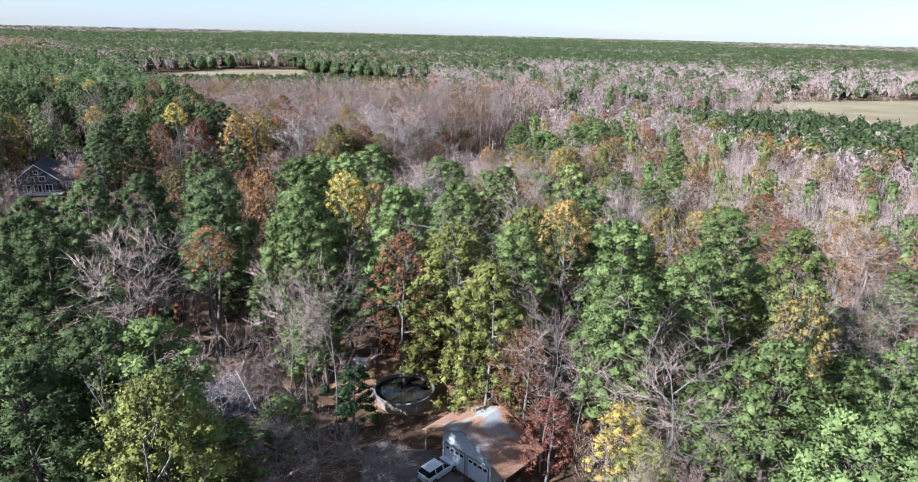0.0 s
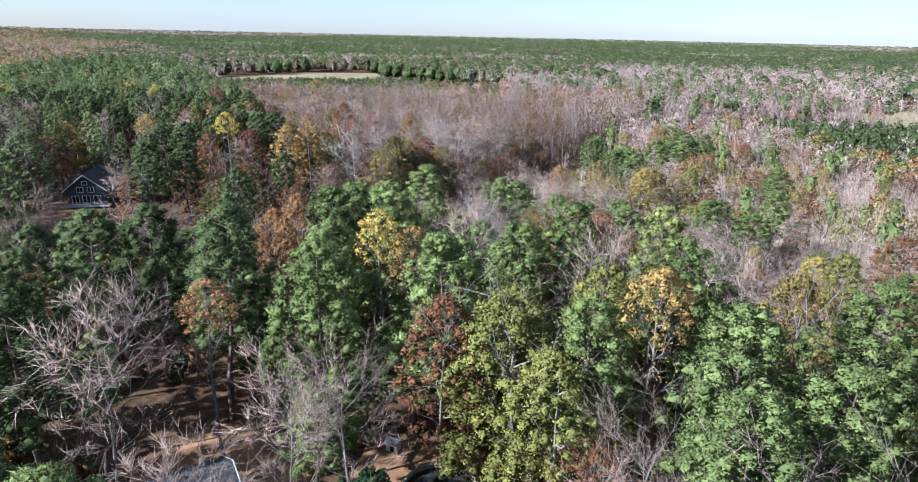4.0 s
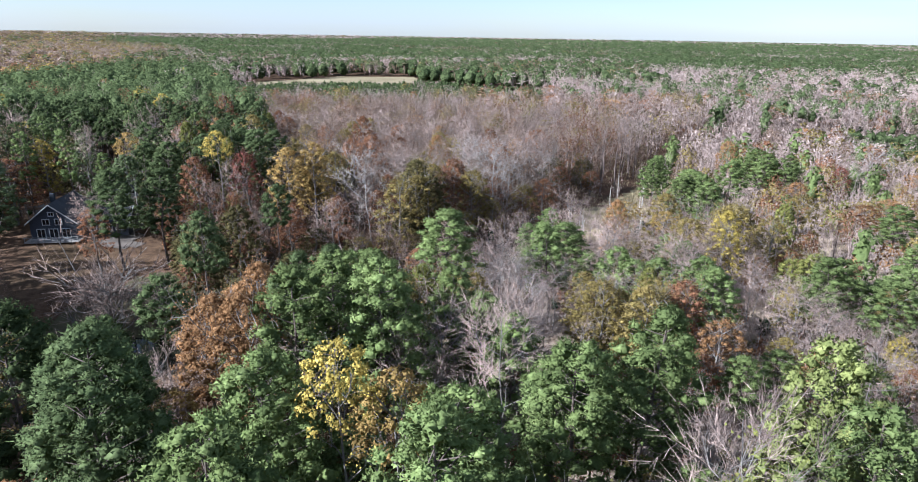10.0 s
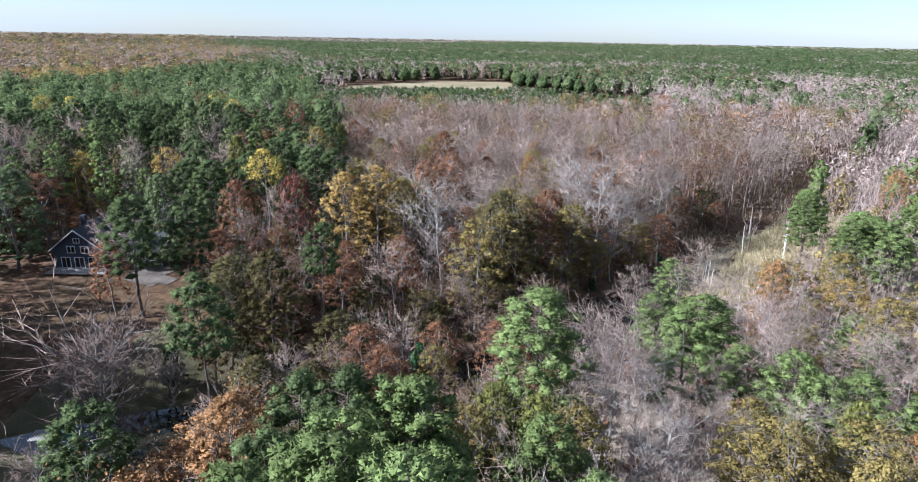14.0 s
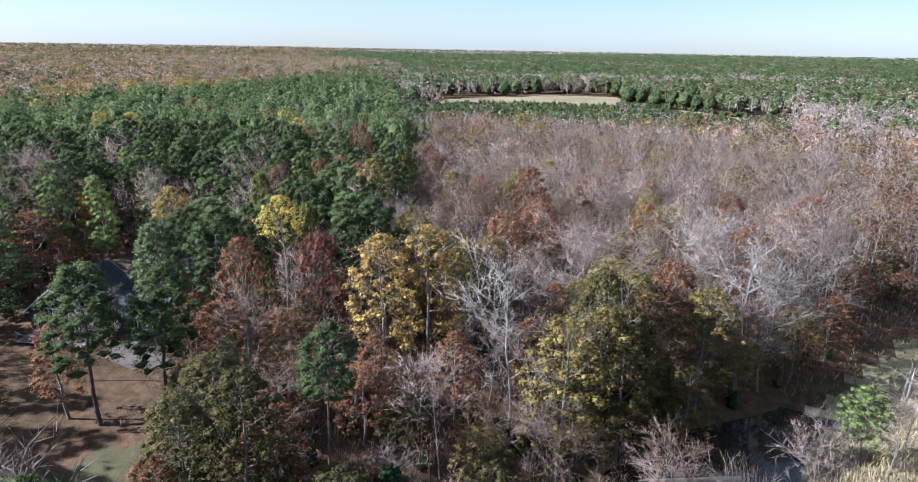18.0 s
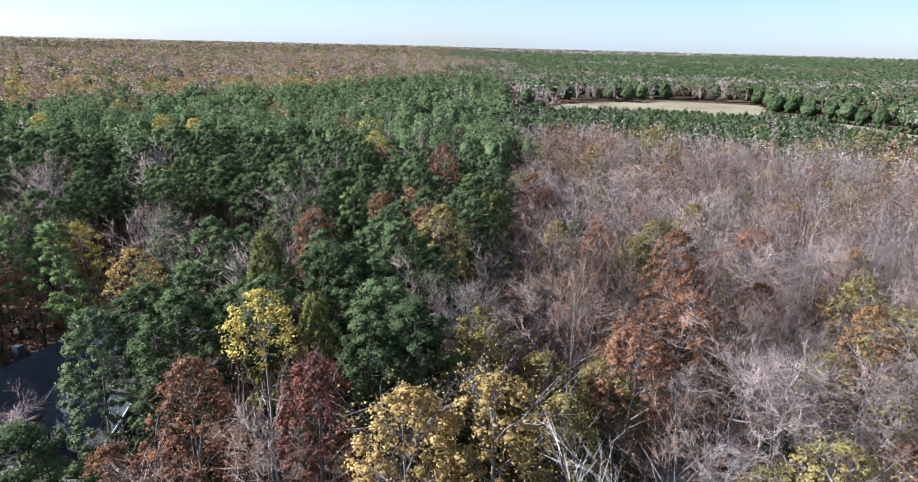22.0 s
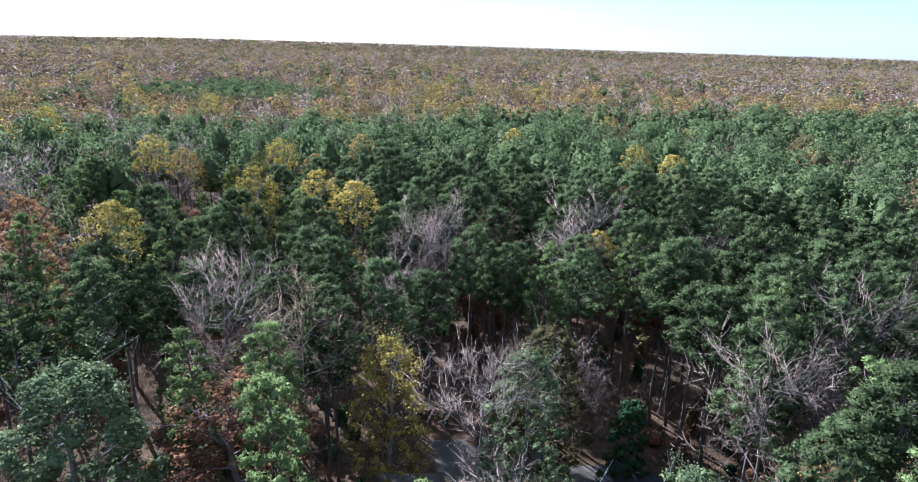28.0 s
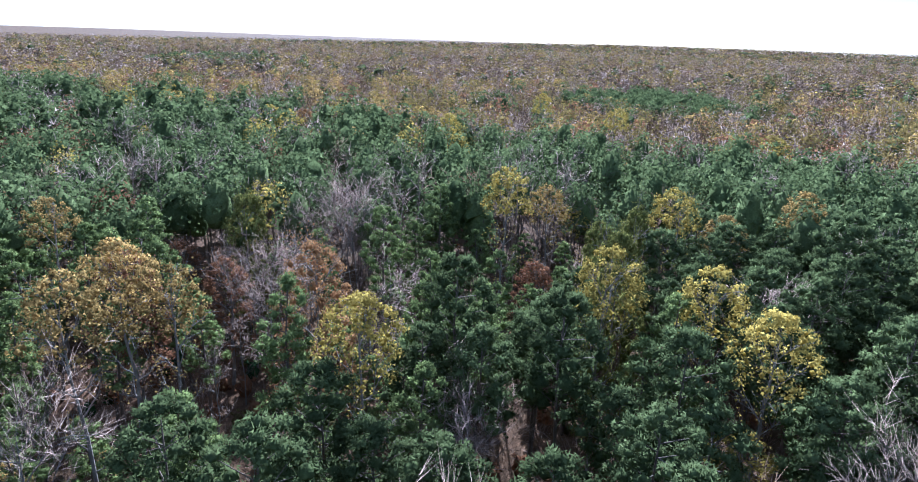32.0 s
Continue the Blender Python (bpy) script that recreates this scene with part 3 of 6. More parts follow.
# ---- the plan of the woods ----
def inside(x, y, poly):
    x, y = np.asarray(x, float), np.asarray(y, float)
    hit = np.zeros(x.shape, bool)
    for (ax, ay), (bx, by) in zip(poly, poly[1:] + poly[:1]):
        cross = (ay > y) != (by > y)
        hit ^= cross & (x < (bx - ax) * (y - ay) / (by - ay + 1e-12) + ax)
    return hit


FLIGHT = [(0, 0), (0.6, 26), (-5, 66), (-14, 97), (-39, 144), (-74, 166), (-108, 163)]
PINE_STAND = [(-56, 163), (-84, 198), (-113, 253), (-147, 303), (-190, 365), (-255, 480), (-330, 500), (-300, 330), (-272, 230), (-258, 150), (-190, 142), (-125, 138), (-118, 158), (-100, 163)]
HARDWOOD = [(-56, 163), (-84, 198), (-113, 253), (-147, 303), (-160, 345), (-132, 332), (-58, 376), (60, 400), (62, 350), (30, 290), (12, 245), (-4, 208), (-17, 186), (-34, 152), (-50, 140), (-62, 142), (-80, 150)]
YOUNG_NORTH = [(-195, 372), (-268, 486), (-222, 566), (-134, 578), (-90, 565), (-15, 525), (-5, 470), (-30, 400), (-58, 372), (-132, 330), (-160, 345)]
YOUNG_EAST = [(105, 330), (175, 345), (205, 275), (240, 285), (240, 220), (150, 190), (110, 245)]
FRONT = [(-75, -40), (-75, 80), (-62, 90), (-41, 94), (-35, 104), (-19, 110), (-6, 101), (0, 95), (9, 90), (14, 95), (25, 92), (32, 78), (44, 74), (50, 62), (90, 30), (90, -40)]
BANK_SIDE = [(-66, 136), (-50, 124), (-36, 111), (-20, 112), (-13, 122), (-13, 150), (-20, 168), (-34, 150), (-50, 140), (-62, 142)]
FIELD_NORTH = [(-246, 466), (-234, 478), (-203, 530), (-138, 554), (-138, 600), (-160, 656), (-228, 634), (-262, 545)]
FIELD_STRIP = [(-100, 545), (-50, 500), (-20, 480), (-30, 520), (-95, 570)]
FIELD_EAST = [(160, 405), (172, 424), (215, 440), (520, 520), (520, 300), (240, 285), (205, 275), (175, 345)]
CLEARINGS = [
    [(-16, 20), (13, 20), (12, 58), (2, 63), (0, 72), (-14, 75), (-15, 60)],
    [(-36, 50), (-20, 50), (-19, 70), (-34, 71)],
    [(-84, 108), (-70, 106), (-56, 116), (-52, 130), (-58, 142), (-72, 141), (-80, 130)],
    [(-80, 90), (-44, 97), (-39, 106), (-52, 119), (-80, 114)],
    [(-56, 84), (-58, 74), (-36, 66), (-25, 66), (-31, 80), (-46, 80)],
    [(-122, 134), (-78, 114), (-70, 127), (-76, 148), (-84, 155), (-91, 160), (-92, 168), (-118, 168)],
    [(-132, 170), (-114, 166), (-101, 174), (-101, 190), (-126, 194)],
]
LAWN = CLEARINGS[2]


def wander(x, y, s, k=0.0):
    return np.sin(x / s + 1.7 * np.sin(y / s * 0.8 + k)) * np.cos(y / s * 1.3 + k)


def in_view(x, y):
    """The part of the plan over which the flight looks."""
    low = np.interp(x, [-600, -180, -140, -110, -100, -80, -60, -40, -20, 16, 60, 600], [-1200, -20, 74, 124, 124, 90, 62, 36, 17, 17, 66, 780])
    return y > low


def zone(x, y):
    x, y = np.asarray(x, float), np.asarray(y, float)
    wx, wy = x + 7 * wander(x, y, 23), y + 7 * wander(x, y, 19, 2.0)
    z = np.full(x.shape, "far_mixed", dtype="U10")
    edge = 60 * wander(x, y, 140.0, 0.5) * np.clip((np.hypot(x, y) - 450) / 400, 0, 2.5)
    west = (wx < -255) & (wy + edge < 500 - 1.17 * (wx + 300))
    z[wy > 760] = "far_pine"
    z[(wy > 330) & (wy <= 760)] = "bare_belt"
    z[(wy > 560) & (wy <= 760) & (wx < 60)] = "far_mixed"
    patch = wander(x, y, 170.0) + 0.7 * wander(x, y, 67.0, 1.0)
    z[(wy > 700) & (patch > 0.75)] = "far_mixed"
    z[(wy > 700) & (patch < -0.95)] = "bare_belt"
    z[(wy > 2200) & (wander(x, y, 900.0, 2.0) > -0.3)] = "bare_belt"
    z[(wx > -45) & (wy <= 330)] = "regrowth"
    z[inside(x + 0.4 * (wx - x), y + 0.4 * (wy - y), FRONT)] = "front"
    z[(wx <= -62) & (wy < 150)] = "southwest"
    z[west] = "west"
    z[west & (patch < -1.15)] = "far_pine"
    z[inside(x, y, BANK_SIDE)] = "bank"
    z[inside(wx, wy, HARDWOOD)] = "hardwood"
    z[inside(wx, wy, PINE_STAND)] = "pines"
    z[inside(wx, wy, YOUNG_NORTH) | inside(wx, wy, YOUNG_EAST)] = "young"
    z[inside(x, y, FIELD_NORTH) | inside(x, y, FIELD_STRIP) | inside(x, y, FIELD_EAST)] = "field"
    return z


# share of each kind in a zone, and the height of its tops
MIX = {
    "front": ("full_pine:50 pine:22 bare:14 yg:3 gold:2 tan:3 orange:1 thin:7", 17.0, 2.5),
    "regrowth": ("thin:36 bare:28 tan:8 yg:2 full_pine:12 orange:3 rust:4 bush:8", 8.5, 2.5),
    "hardwood": ("bare:48 brown:16 white:5 thin:3 rust:14 tan:8 orange:3 olive:3", 15.5, 2.5),
    "bank": ("brown:34 rust:22 olive:12 tan:10 bare:14 cedar:8", 6.5, 2.0),
    "pines": ("light_pine:93 bare:4 lemon:1 rust:2", 19.5, 2.6),
    "southwest": ("pine:66 bare:16 gold:1 lemon:1 thin:12 rust:4", 19.0, 3.0),
    "west": ("bare:26 brown:24 tan:20 rust:12 gold:8 yellow:3 olive:3 light_pine:4", 18.0, 2.0),
    "bare_belt": ("bare:66 light_pine:20 rust:6 white:4 thin:4", 15.0, 2.5),
    "far_pine": ("light_pine:95 bare:4 rust:1", 16.0, 2.0),
    "far_mixed": ("light_pine:56 bare:22 brown:12 rust:7 tan:3", 17.0, 2.0),
    "young": ("light_pine:88 thin:12", 7.5, 1.5),
}


def pick(zones, rng):
    """A kind and a height for each place."""
    kinds = np.empty(len(zones), dtype="U12")
    tops = np.zeros(len(zones))
    for z, (text, top, vary) in MIX.items():
        m = zones == z
        names, shares = zip(*[(a.split(":")[0], float(a.split(":")[1])) for a in text.split()])
        p = np.array(shares) / sum(shares)
        kinds[m] = rng.choice(np.array(names), m.sum(), p=p)
        tops[m] = top + vary * np.clip(rng.normal(0, 0.6, m.sum()), -1.4, 1.4)
    tops = np.maximum(tops, 3.0)
    low = (kinds == "thin") | (kinds == "bush")
    tops[low] = np.minimum(tops[low], np.where(kinds[low] == "bush", 4.5, 11.0) + rng.uniform(-1.5, 1.5, low.sum()))
    return kinds, tops


def places(x0, x1, y0, y1, step, rng, jitter=0.42):
    gx, gy = np.meshgrid(np.arange(x0, x1, step), np.arange(y0, y1, step))
    gx = gx + (np.arange(gx.shape[0]) % 2)[:, None] * step / 2
    gx, gy = gx.ravel(), gy.ravel()
    return gx + rng.uniform(-jitter, jitter, gx.size) * step, gy + rng.uniform(-jitter, jitter, gy.size) * step




# ---- ground ----
def ground_material():
    m, nodes, links, b = material("leaf_littered_ground", 0.95)
    n1, n2, n3 = noise_tex(nodes, links, 0.06, 5.0, "World"), noise_tex(nodes, links, 0.9, 5.0, "World"), noise_tex(nodes, links, 7.0, 3.0, "World")
    r1 = ramp(nodes, [(0.3, (0.075, 0.05, 0.035)), (0.6, (0.14, 0.09, 0.06)), (0.8, (0.19, 0.12, 0.075))])
    links.new(n2, r1.inputs[0])
    r2 = ramp(nodes, [(0.35, (0.75, 0.8, 0.7)), (0.65, (1.1, 1.0, 0.95))])
    links.new(n1, r2.inputs[0])
    c = mixed(nodes, links, r1.outputs[0], r2.outputs[0], 0.9, "MULTIPLY")
    r3 = ramp(nodes, [(0.3, (0.55, 0.55, 0.55)), (0.7, (1.15, 1.1, 1.0))])
    links.new(n3, r3.inputs[0])
    links.new(mixed(nodes, links, c, r3.outputs[0], 0.8, "MULTIPLY"), b.inputs["Base Color"])
    bp = nodes.new("ShaderNodeBump")
    bp.inputs["Strength"].default_value, bp.inputs["Distance"].default_value = 0.6, 0.15
    links.new(n3, bp.inputs["Height"])
    links.new(bp.outputs[0], b.inputs["Normal"])
    return m


def axis(fine0, fine1, step, end0, end1):
    a = [np.arange(fine0, fine1 + step, step)]
    lo, hi = fine0, a[0][-1]
    s, left = step * 1.5, []
    while lo > end0:
        lo -= s
        s *= 1.35
        left.append(max(lo, end0))
    s, right = step * 1.5, []
    while hi < end1:
        hi += s
        s *= 1.35
        right.append(min(hi, end1))
    return np.concatenate([left[::-1], a[0], right])


gx, gy = axis(-240, 110, 3.0, -4990, 4990), axis(20, 320, 3.0, -4990, 4990)
GX, GY = np.meshgrid(gx, gy)
V = np.stack([GX, GY, height(GX, GY)], -1).reshape(-1, 3)
i = (np.arange(len(gy) - 1)[:, None] * len(gx) + np.arange(len(gx) - 1)[None]).ravel()
n = len(gx)
F = np.concatenate([np.stack([i, i + 1, i + n + 1], 1), np.stack([i, i + n + 1, i + n], 1)])
ground_me = mesh_np("ground", V, F, ground_material())
ground_me.polygons.foreach_set("use_smooth", np.ones(len(F), bool))
ground = tagged(new("ground", ground_me), "brown forest floor under fallen leaves", "ground", kind="structure")


def sheet(name, poly, mat, label, lift, step=2.5, category="ground"):
    """A patch of other ground, lying just over the ground's own surface."""
    xs, ys = [p[0] for p in poly], [p[1] for p in poly]
    s = max(step, (max(xs) - min(xs)) / 60)
    ax, ay = np.arange(min(xs), max(xs) + s, s), np.arange(min(ys), max(ys) + s, s)
    X, Y = np.meshgrid(ax, ay)
    cx, cy = (X[:-1, :-1] + X[1:, 1:]) / 2, (Y[:-1, :-1] + Y[1:, 1:]) / 2
    k = (np.arange(len(ay) - 1)[:, None] * len(ax) + np.arange(len(ax) - 1)[None])[inside(cx + wander(cx, cy, 2.1) * s, cy, poly)]
    m = len(ax)
    f = np.concatenate([np.stack([k, k + 1, k + m + 1], 1), np.stack([k, k + m + 1, k + m], 1)])
    v = np.stack([X, Y, height(X, Y) + lift], -1).reshape(-1, 3)
    me = mesh_np(name, v, f, mat)
    return tagged(new(name, me), label, category, kind="structure")


M["hay"] = rough_material("mown_hay_field", (0.20, 0.16, 0.092), (0.30, 0.245, 0.145), 0.03, 0.95, 0.2, 30, "World")
M["lawn"] = rough_material("thin_lawn", (0.075, 0.07, 0.035), (0.13, 0.11, 0.065), 0.25, 0.95, 0.3, 12, "World")
M["gravel"] = rough_material("pale_gravel", (0.115, 0.096, 0.08), (0.20, 0.168, 0.14), 0.5, 0.95, 0.4, 14, "World")
M["needles"] = rough_material("fallen_orange_leaves", (0.21, 0.115, 0.06), (0.34, 0.20, 0.11), 0.5, 0.95, 0.3, 10, "World")
M["marsh"] = rough_material("straw_coloured_marsh", (0.20, 0.17, 0.09), (0.34, 0.28, 0.16), 0.2, 0.95, 0.4, 12, "World")
for poly in (FIELD_NORTH, FIELD_STRIP, FIELD_EAST):
    sheet("hay_field", poly, M["hay"], "open pale tan hay field", 0.9)
M["scrub"] = rough_material("straw_and_fallen_leaves", (0.25, 0.19, 0.135), (0.42, 0.33, 0.24), 0.16, 0.95, 0.4, 14, "World")
sheet("scrub_ground", [(-24, 116), (-8, 104), (0, 98), (12, 96), (26, 96), (34, 82), (48, 76), (54, 64), (104, 40), (107, 316), (60, 316), (44, 285), (32, 250), (22, 215), (12, 190), (4, 172), (-8, 158), (-22, 140)], M["scrub"], "straw-coloured scrub ground between the saplings", 0.1, 3.0)
sheet("lawn", LAWN, M["lawn"], "thin lawn with fallen leaves by the pond", 0.06)
sheet("meadow", [(-14, 172), (2, 176), (14, 200), (26, 228), (34, 262), (22, 262), (8, 232), (-8, 200), (-16, 182)], M["marsh"], "straw-coloured marsh meadow beside the creek", 0.06)

# ---- water ----
m, nodes, links, b = material("dark_water", 0.06)
b.inputs["Base Color"].default_value = (0.022, 0.02, 0.013, 1)
wn_ = noise_tex(nodes, links, 1.2, 3.0, "World")
bp = nodes.new("ShaderNodeBump")
bp.inputs["Strength"].default_value, bp.inputs["Distance"].default_value = 0.08, 0.03
links.new(wn_, bp.inputs["Height"])
links.new(bp.outputs[0], b.inputs["Normal"])
M["water"] = m
bm = bmesh.new()
quad = [bm.verts.new(p) for p in ((-95, 100, -5.15), (75, 100, -5.15), (75, 192, -5.15), (-95, 192, -5.15))]
bm.faces.new(quad)
me = bpy.data.meshes.new("creek_water")
bm.to_mesh(me)
me.materials.append(M["water"])
tagged(new("water", me), "dark still water of creek and pond", "water", kind="structure")


# ---- things that people built ----
def obj_part(name, bm, mat, parent, label=""):
    me = bpy.data.meshes.new(name)
    bmesh.ops.recalc_face_normals(bm, faces=bm.faces)
    bm.to_mesh(me)
    bm.free()
    me.materials.append(mat)
    return part(name, me, parent, label)


def box_bm(size, centre=(0, 0, 0), bevel=0.0, bm=None, turn=None):
    bm = bm or bmesh.new()
    m = Matrix.Translation(centre) @ (turn or Matrix.Identity(4)) @ Matrix.Diagonal((*size, 1))
    r = bmesh.ops.create_cube(bm, size=1, matrix=m)
    if bevel:
        es = list({e for v in r["verts"] for e in v.link_edges})
        bmesh.ops.bevel(bm, geom=es, offset=bevel, segments=1, affect="EDGES")
    return bm


def slab(points, thick, bm=None):
    """A flat panel with thickness, from its upper outline."""
    bm = bm or bmesh.new()
    a = [bm.verts.new(p) for p in points]
    b = [bm.verts.new((p[0], p[1], p[2] - thick)) for p in points]
    bm.faces.new(a)
    bm.faces.new(b[::-1])
    for k in range(len(a)):
        j = (k + 1) % len(a)
        bm.faces.new((a[j], a[k], b[k], b[j]))
    return bm


def tube_bm(points, radii, sides=8, bm=None):
    bm = bm or bmesh.new()
    rings = []
    for k, (p, r) in enumerate(zip(points, radii)):
        p = Vector(p)
        d = (Vector(points[min(k + 1, len(points) - 1)]) - Vector(points[max(k - 1, 0)])).normalized()
        u = d.orthogonal().normalized()
        w = d.cross(u)
        rings.append([bm.verts.new(p + r * (math.cos(a) * u + math.sin(a) * w)) for a in (2 * math.pi * q / sides for q in range(sides))])
    for a, b in zip(rings[:-1], rings[1:]):
        for q in range(sides):
            bm.faces.new((a[q], a[(q + 1) % sides], b[(q + 1) % sides], b[q]))
    bm.faces.new(rings[0][::-1])
    bm.faces.new(rings[-1])
    return bm


def wall_with_gable(x0, x1, y, h, peak, thick, peak_x):
    """A gable wall across x, standing at y and thick towards +y."""
    bm = bmesh.new()
    pts = [(x0, 0), (x1, 0), (x1, h), (peak_x, peak), (x0, h)]
    a = [bm.verts.new((x, y, z)) for x, z in pts]
    b = [bm.verts.new((x, y + thick, z)) for x, z in pts]
    bm.faces.new(a)
    bm.faces.new(b[::-1])
    for k in range(5):
        j = (k + 1) % 5
        bm.faces.new((a[k], a[j], b[j], b[k]))
    return bm


def flat_material(name, colour, rough=0.5, metal=0.0, vary=0.85):
    c = colour
    return rough_material(name, tuple(v * vary for v in c), c, 1.3, rough, 0.05, 9, metal=metal)


M["white_paint"] = flat_material("white_paint", (0.74, 0.74, 0.72), 0.55)
M["car_white"] = flat_material("white_car_paint", (0.72, 0.73, 0.74), 0.22, vary=0.96)
M["rubber"] = flat_material("tyre_rubber", (0.02, 0.02, 0.02), 0.8)
M["alloy"] = flat_material("wheel_alloy", (0.42, 0.42, 0.43), 0.35, 0.9)
M["lamp_red"] = flat_material("tail_lamp_red", (0.30, 0.012, 0.012), 0.3)
M["dark_glass"] = flat_material("dark_glass", (0.015, 0.018, 0.022), 0.08)
M["slate"] = rough_material("grey_shingles", (0.04, 0.044, 0.05), (0.08, 0.085, 0.094), 0.6, 0.92, 0.5, 14)
M["dark_slate"] = rough_material("dark_shingles", (0.022, 0.023, 0.028), (0.044, 0.045, 0.052), 0.6, 0.85, 0.5, 14)
M["navy"] = rough_material("blue_grey_siding", (0.036, 0.042, 0.055), (0.06, 0.068, 0.085), 0.5, 0.75, 0.2, 10)
M["grey_wood"] = rough_material("weathered_boards", (0.22, 0.20, 0.18), (0.38, 0.35, 0.31), 0.8, 0.9, 0.4, 10)
M["tan_wood"] = rough_material("split_firewood", (0.30, 0.20, 0.11), (0.48, 0.34, 0.20), 2.0, 0.9, 0.4, 8)
M["teal"] = flat_material("teal_plastic", (0.02, 0.16, 0.19), 0.4)
M["siding"] = rough_material("pale_siding", (0.45, 0.44, 0.41), (0.6, 0.59, 0.56), 0.8, 0.7, 0.15, 12)
M["pool_wall"] = rough_material("rusty_pool_wall", (0.20, 0.15, 0.11), (0.34, 0.27, 0.20), 1.0, 0.7, 0.2, 8)
M["dead_wood"] = rough_material("bleached_dead_wood", (0.36, 0.33, 0.28), (0.60, 0.56, 0.49), 1.5, 0.9, 0.5, 8)


def leafy_roof():
    """Grey shingles, most of them under fallen orange leaves."""
    m, nodes, links, b = material("shingles_under_leaves", 0.9)
    big, fine = noise_tex(nodes, links, 0.35, 4.0), noise_tex(nodes, links, 9.0, 3.0)
    leaf = ramp(nodes, [(0.3, (0.19, 0.095, 0.05)), (0.7, (0.36, 0.20, 0.12))])
    stone = ramp(nodes, [(0.3, (0.24, 0.24, 0.235)), (0.7, (0.36, 0.36, 0.35))])
    links.new(fine, leaf.inputs[0])
    links.new(fine, stone.inputs[0])
    cover = ramp(nodes, [(0.34, (0, 0, 0)), (0.48, (1, 1, 1))])
    links.new(big, cover.inputs[0])
    links.new(mixed(nodes, links, stone.outputs[0], leaf.outputs[0], cover.outputs[0]), b.inputs["Base Color"])
    bp = nodes.new("ShaderNodeBump")
    bp.inputs["Strength"].default_value, bp.inputs["Distance"].default_value = 0.5, 0.04
    links.new(fine, bp.inputs["Height"])
    links.new(bp.outputs[0], b.inputs["Normal"])
    return m


M["leafy_roof"] = leafy_roof()


def local_frame(origin, along):
    """A frame on the ground whose x axis points along the given way."""
    a = math.atan2(along[1], along[0])
    return Matrix.Translation((origin[0], origin[1], float(height(origin[0], origin[1])))) @ Matrix.Rotation(a, 4, "Z")


def garage(m):
    root = new("garage")
    root.matrix_basis = m
    W, D, E, P = 11.0, 6.2, 2.65, 5.1
    x0, x1 = 2.5, 8.9
    rise = lambda x: E + (P - E) * (x / (W / 2) if x < W / 2 else (W - x) / (W / 2)) - 0.14
    bm = bmesh.new()
    for y in (0.45, D - 0.5):
        pts = [(x0, 0), (x1, 0), (x1, rise(x1)), (W / 2, rise(W / 2)), (x0, rise(x0))]
        a = [bm.verts.new((x, y, z)) for x, z in pts]
        b = [bm.verts.new((x, y + 0.15, z)) for x, z in pts]
        bm.faces.new(a)
        bm.faces.new(b[::-1])
        for k in range(5):
            j = (k + 1) % 5
            bm.faces.new((a[k], a[j], b[j], b[k]))
    for x in (x0, x1 - 0.15):
        box_bm((0.15, D - 1.1, rise(x0) - 0.02), (x + 0.075, D / 2 + 0.05, rise(x0) / 2 - 0.02), 0, bm)
    obj_part("wall", bm, M["white_paint"], root, "white painted siding wall")
    for side, pts in (("roof", [(0, 0, E), (W / 2, 0, P), (W / 2, D, P), (0, D, E)]), ("roof", [(W / 2, 0, P), (W, 0, E), (W, D, E), (W / 2, D, P)])):
        obj_part(side, slab(pts, 0.13), M["leafy_roof"], root, "shingle slope under fallen orange leaves")
    for k, x in enumerate((2.95, 6.0)):
        door = obj_part("garage_door", box_bm((2.6, 0.07, 2.2), (x + 1.3, 0.40, 1.12), 0.015), M["white_paint"], root, "white panelled overhead door")
        for r in range(3):
            for q in range(4):
                obj_part("panel", box_bm((0.54, 0.03, 0.44), (x + 0.36 + q * 0.63, 0.36, 0.35 + r * 0.53), 0.012), M["white_paint"], door)
        for q in range(4):
            obj_part("pane", box_bm((0.42, 0.02, 0.27), (x + 0.36 + q * 0.63, 0.36, 1.93), 0.01), M["dark_glass"], door, "dark window pane")
        bm = box_bm((0.1, 0.09, 2.3), (x - 0.06, 0.40, 1.15))
        box_bm((0.1, 0.09, 2.3), (x + 2.66, 0.40, 1.15), 0, bm)
        box_bm((2.82, 0.09, 0.1), (x + 1.3, 0.40, 2.35), 0, bm)
        obj_part("door_frame", bm, M["grey_wood"], root)
    for x in (0.25, W - 0.25):
        for y in (0.3, D - 0.3):
            obj_part("post", box_bm((0.14, 0.14, 2.6), (x, y, 1.28), 0.01), M["grey_wood"], root)
    return tagged(root, "white two-door garage with wide leaf-covered roof", "garage")


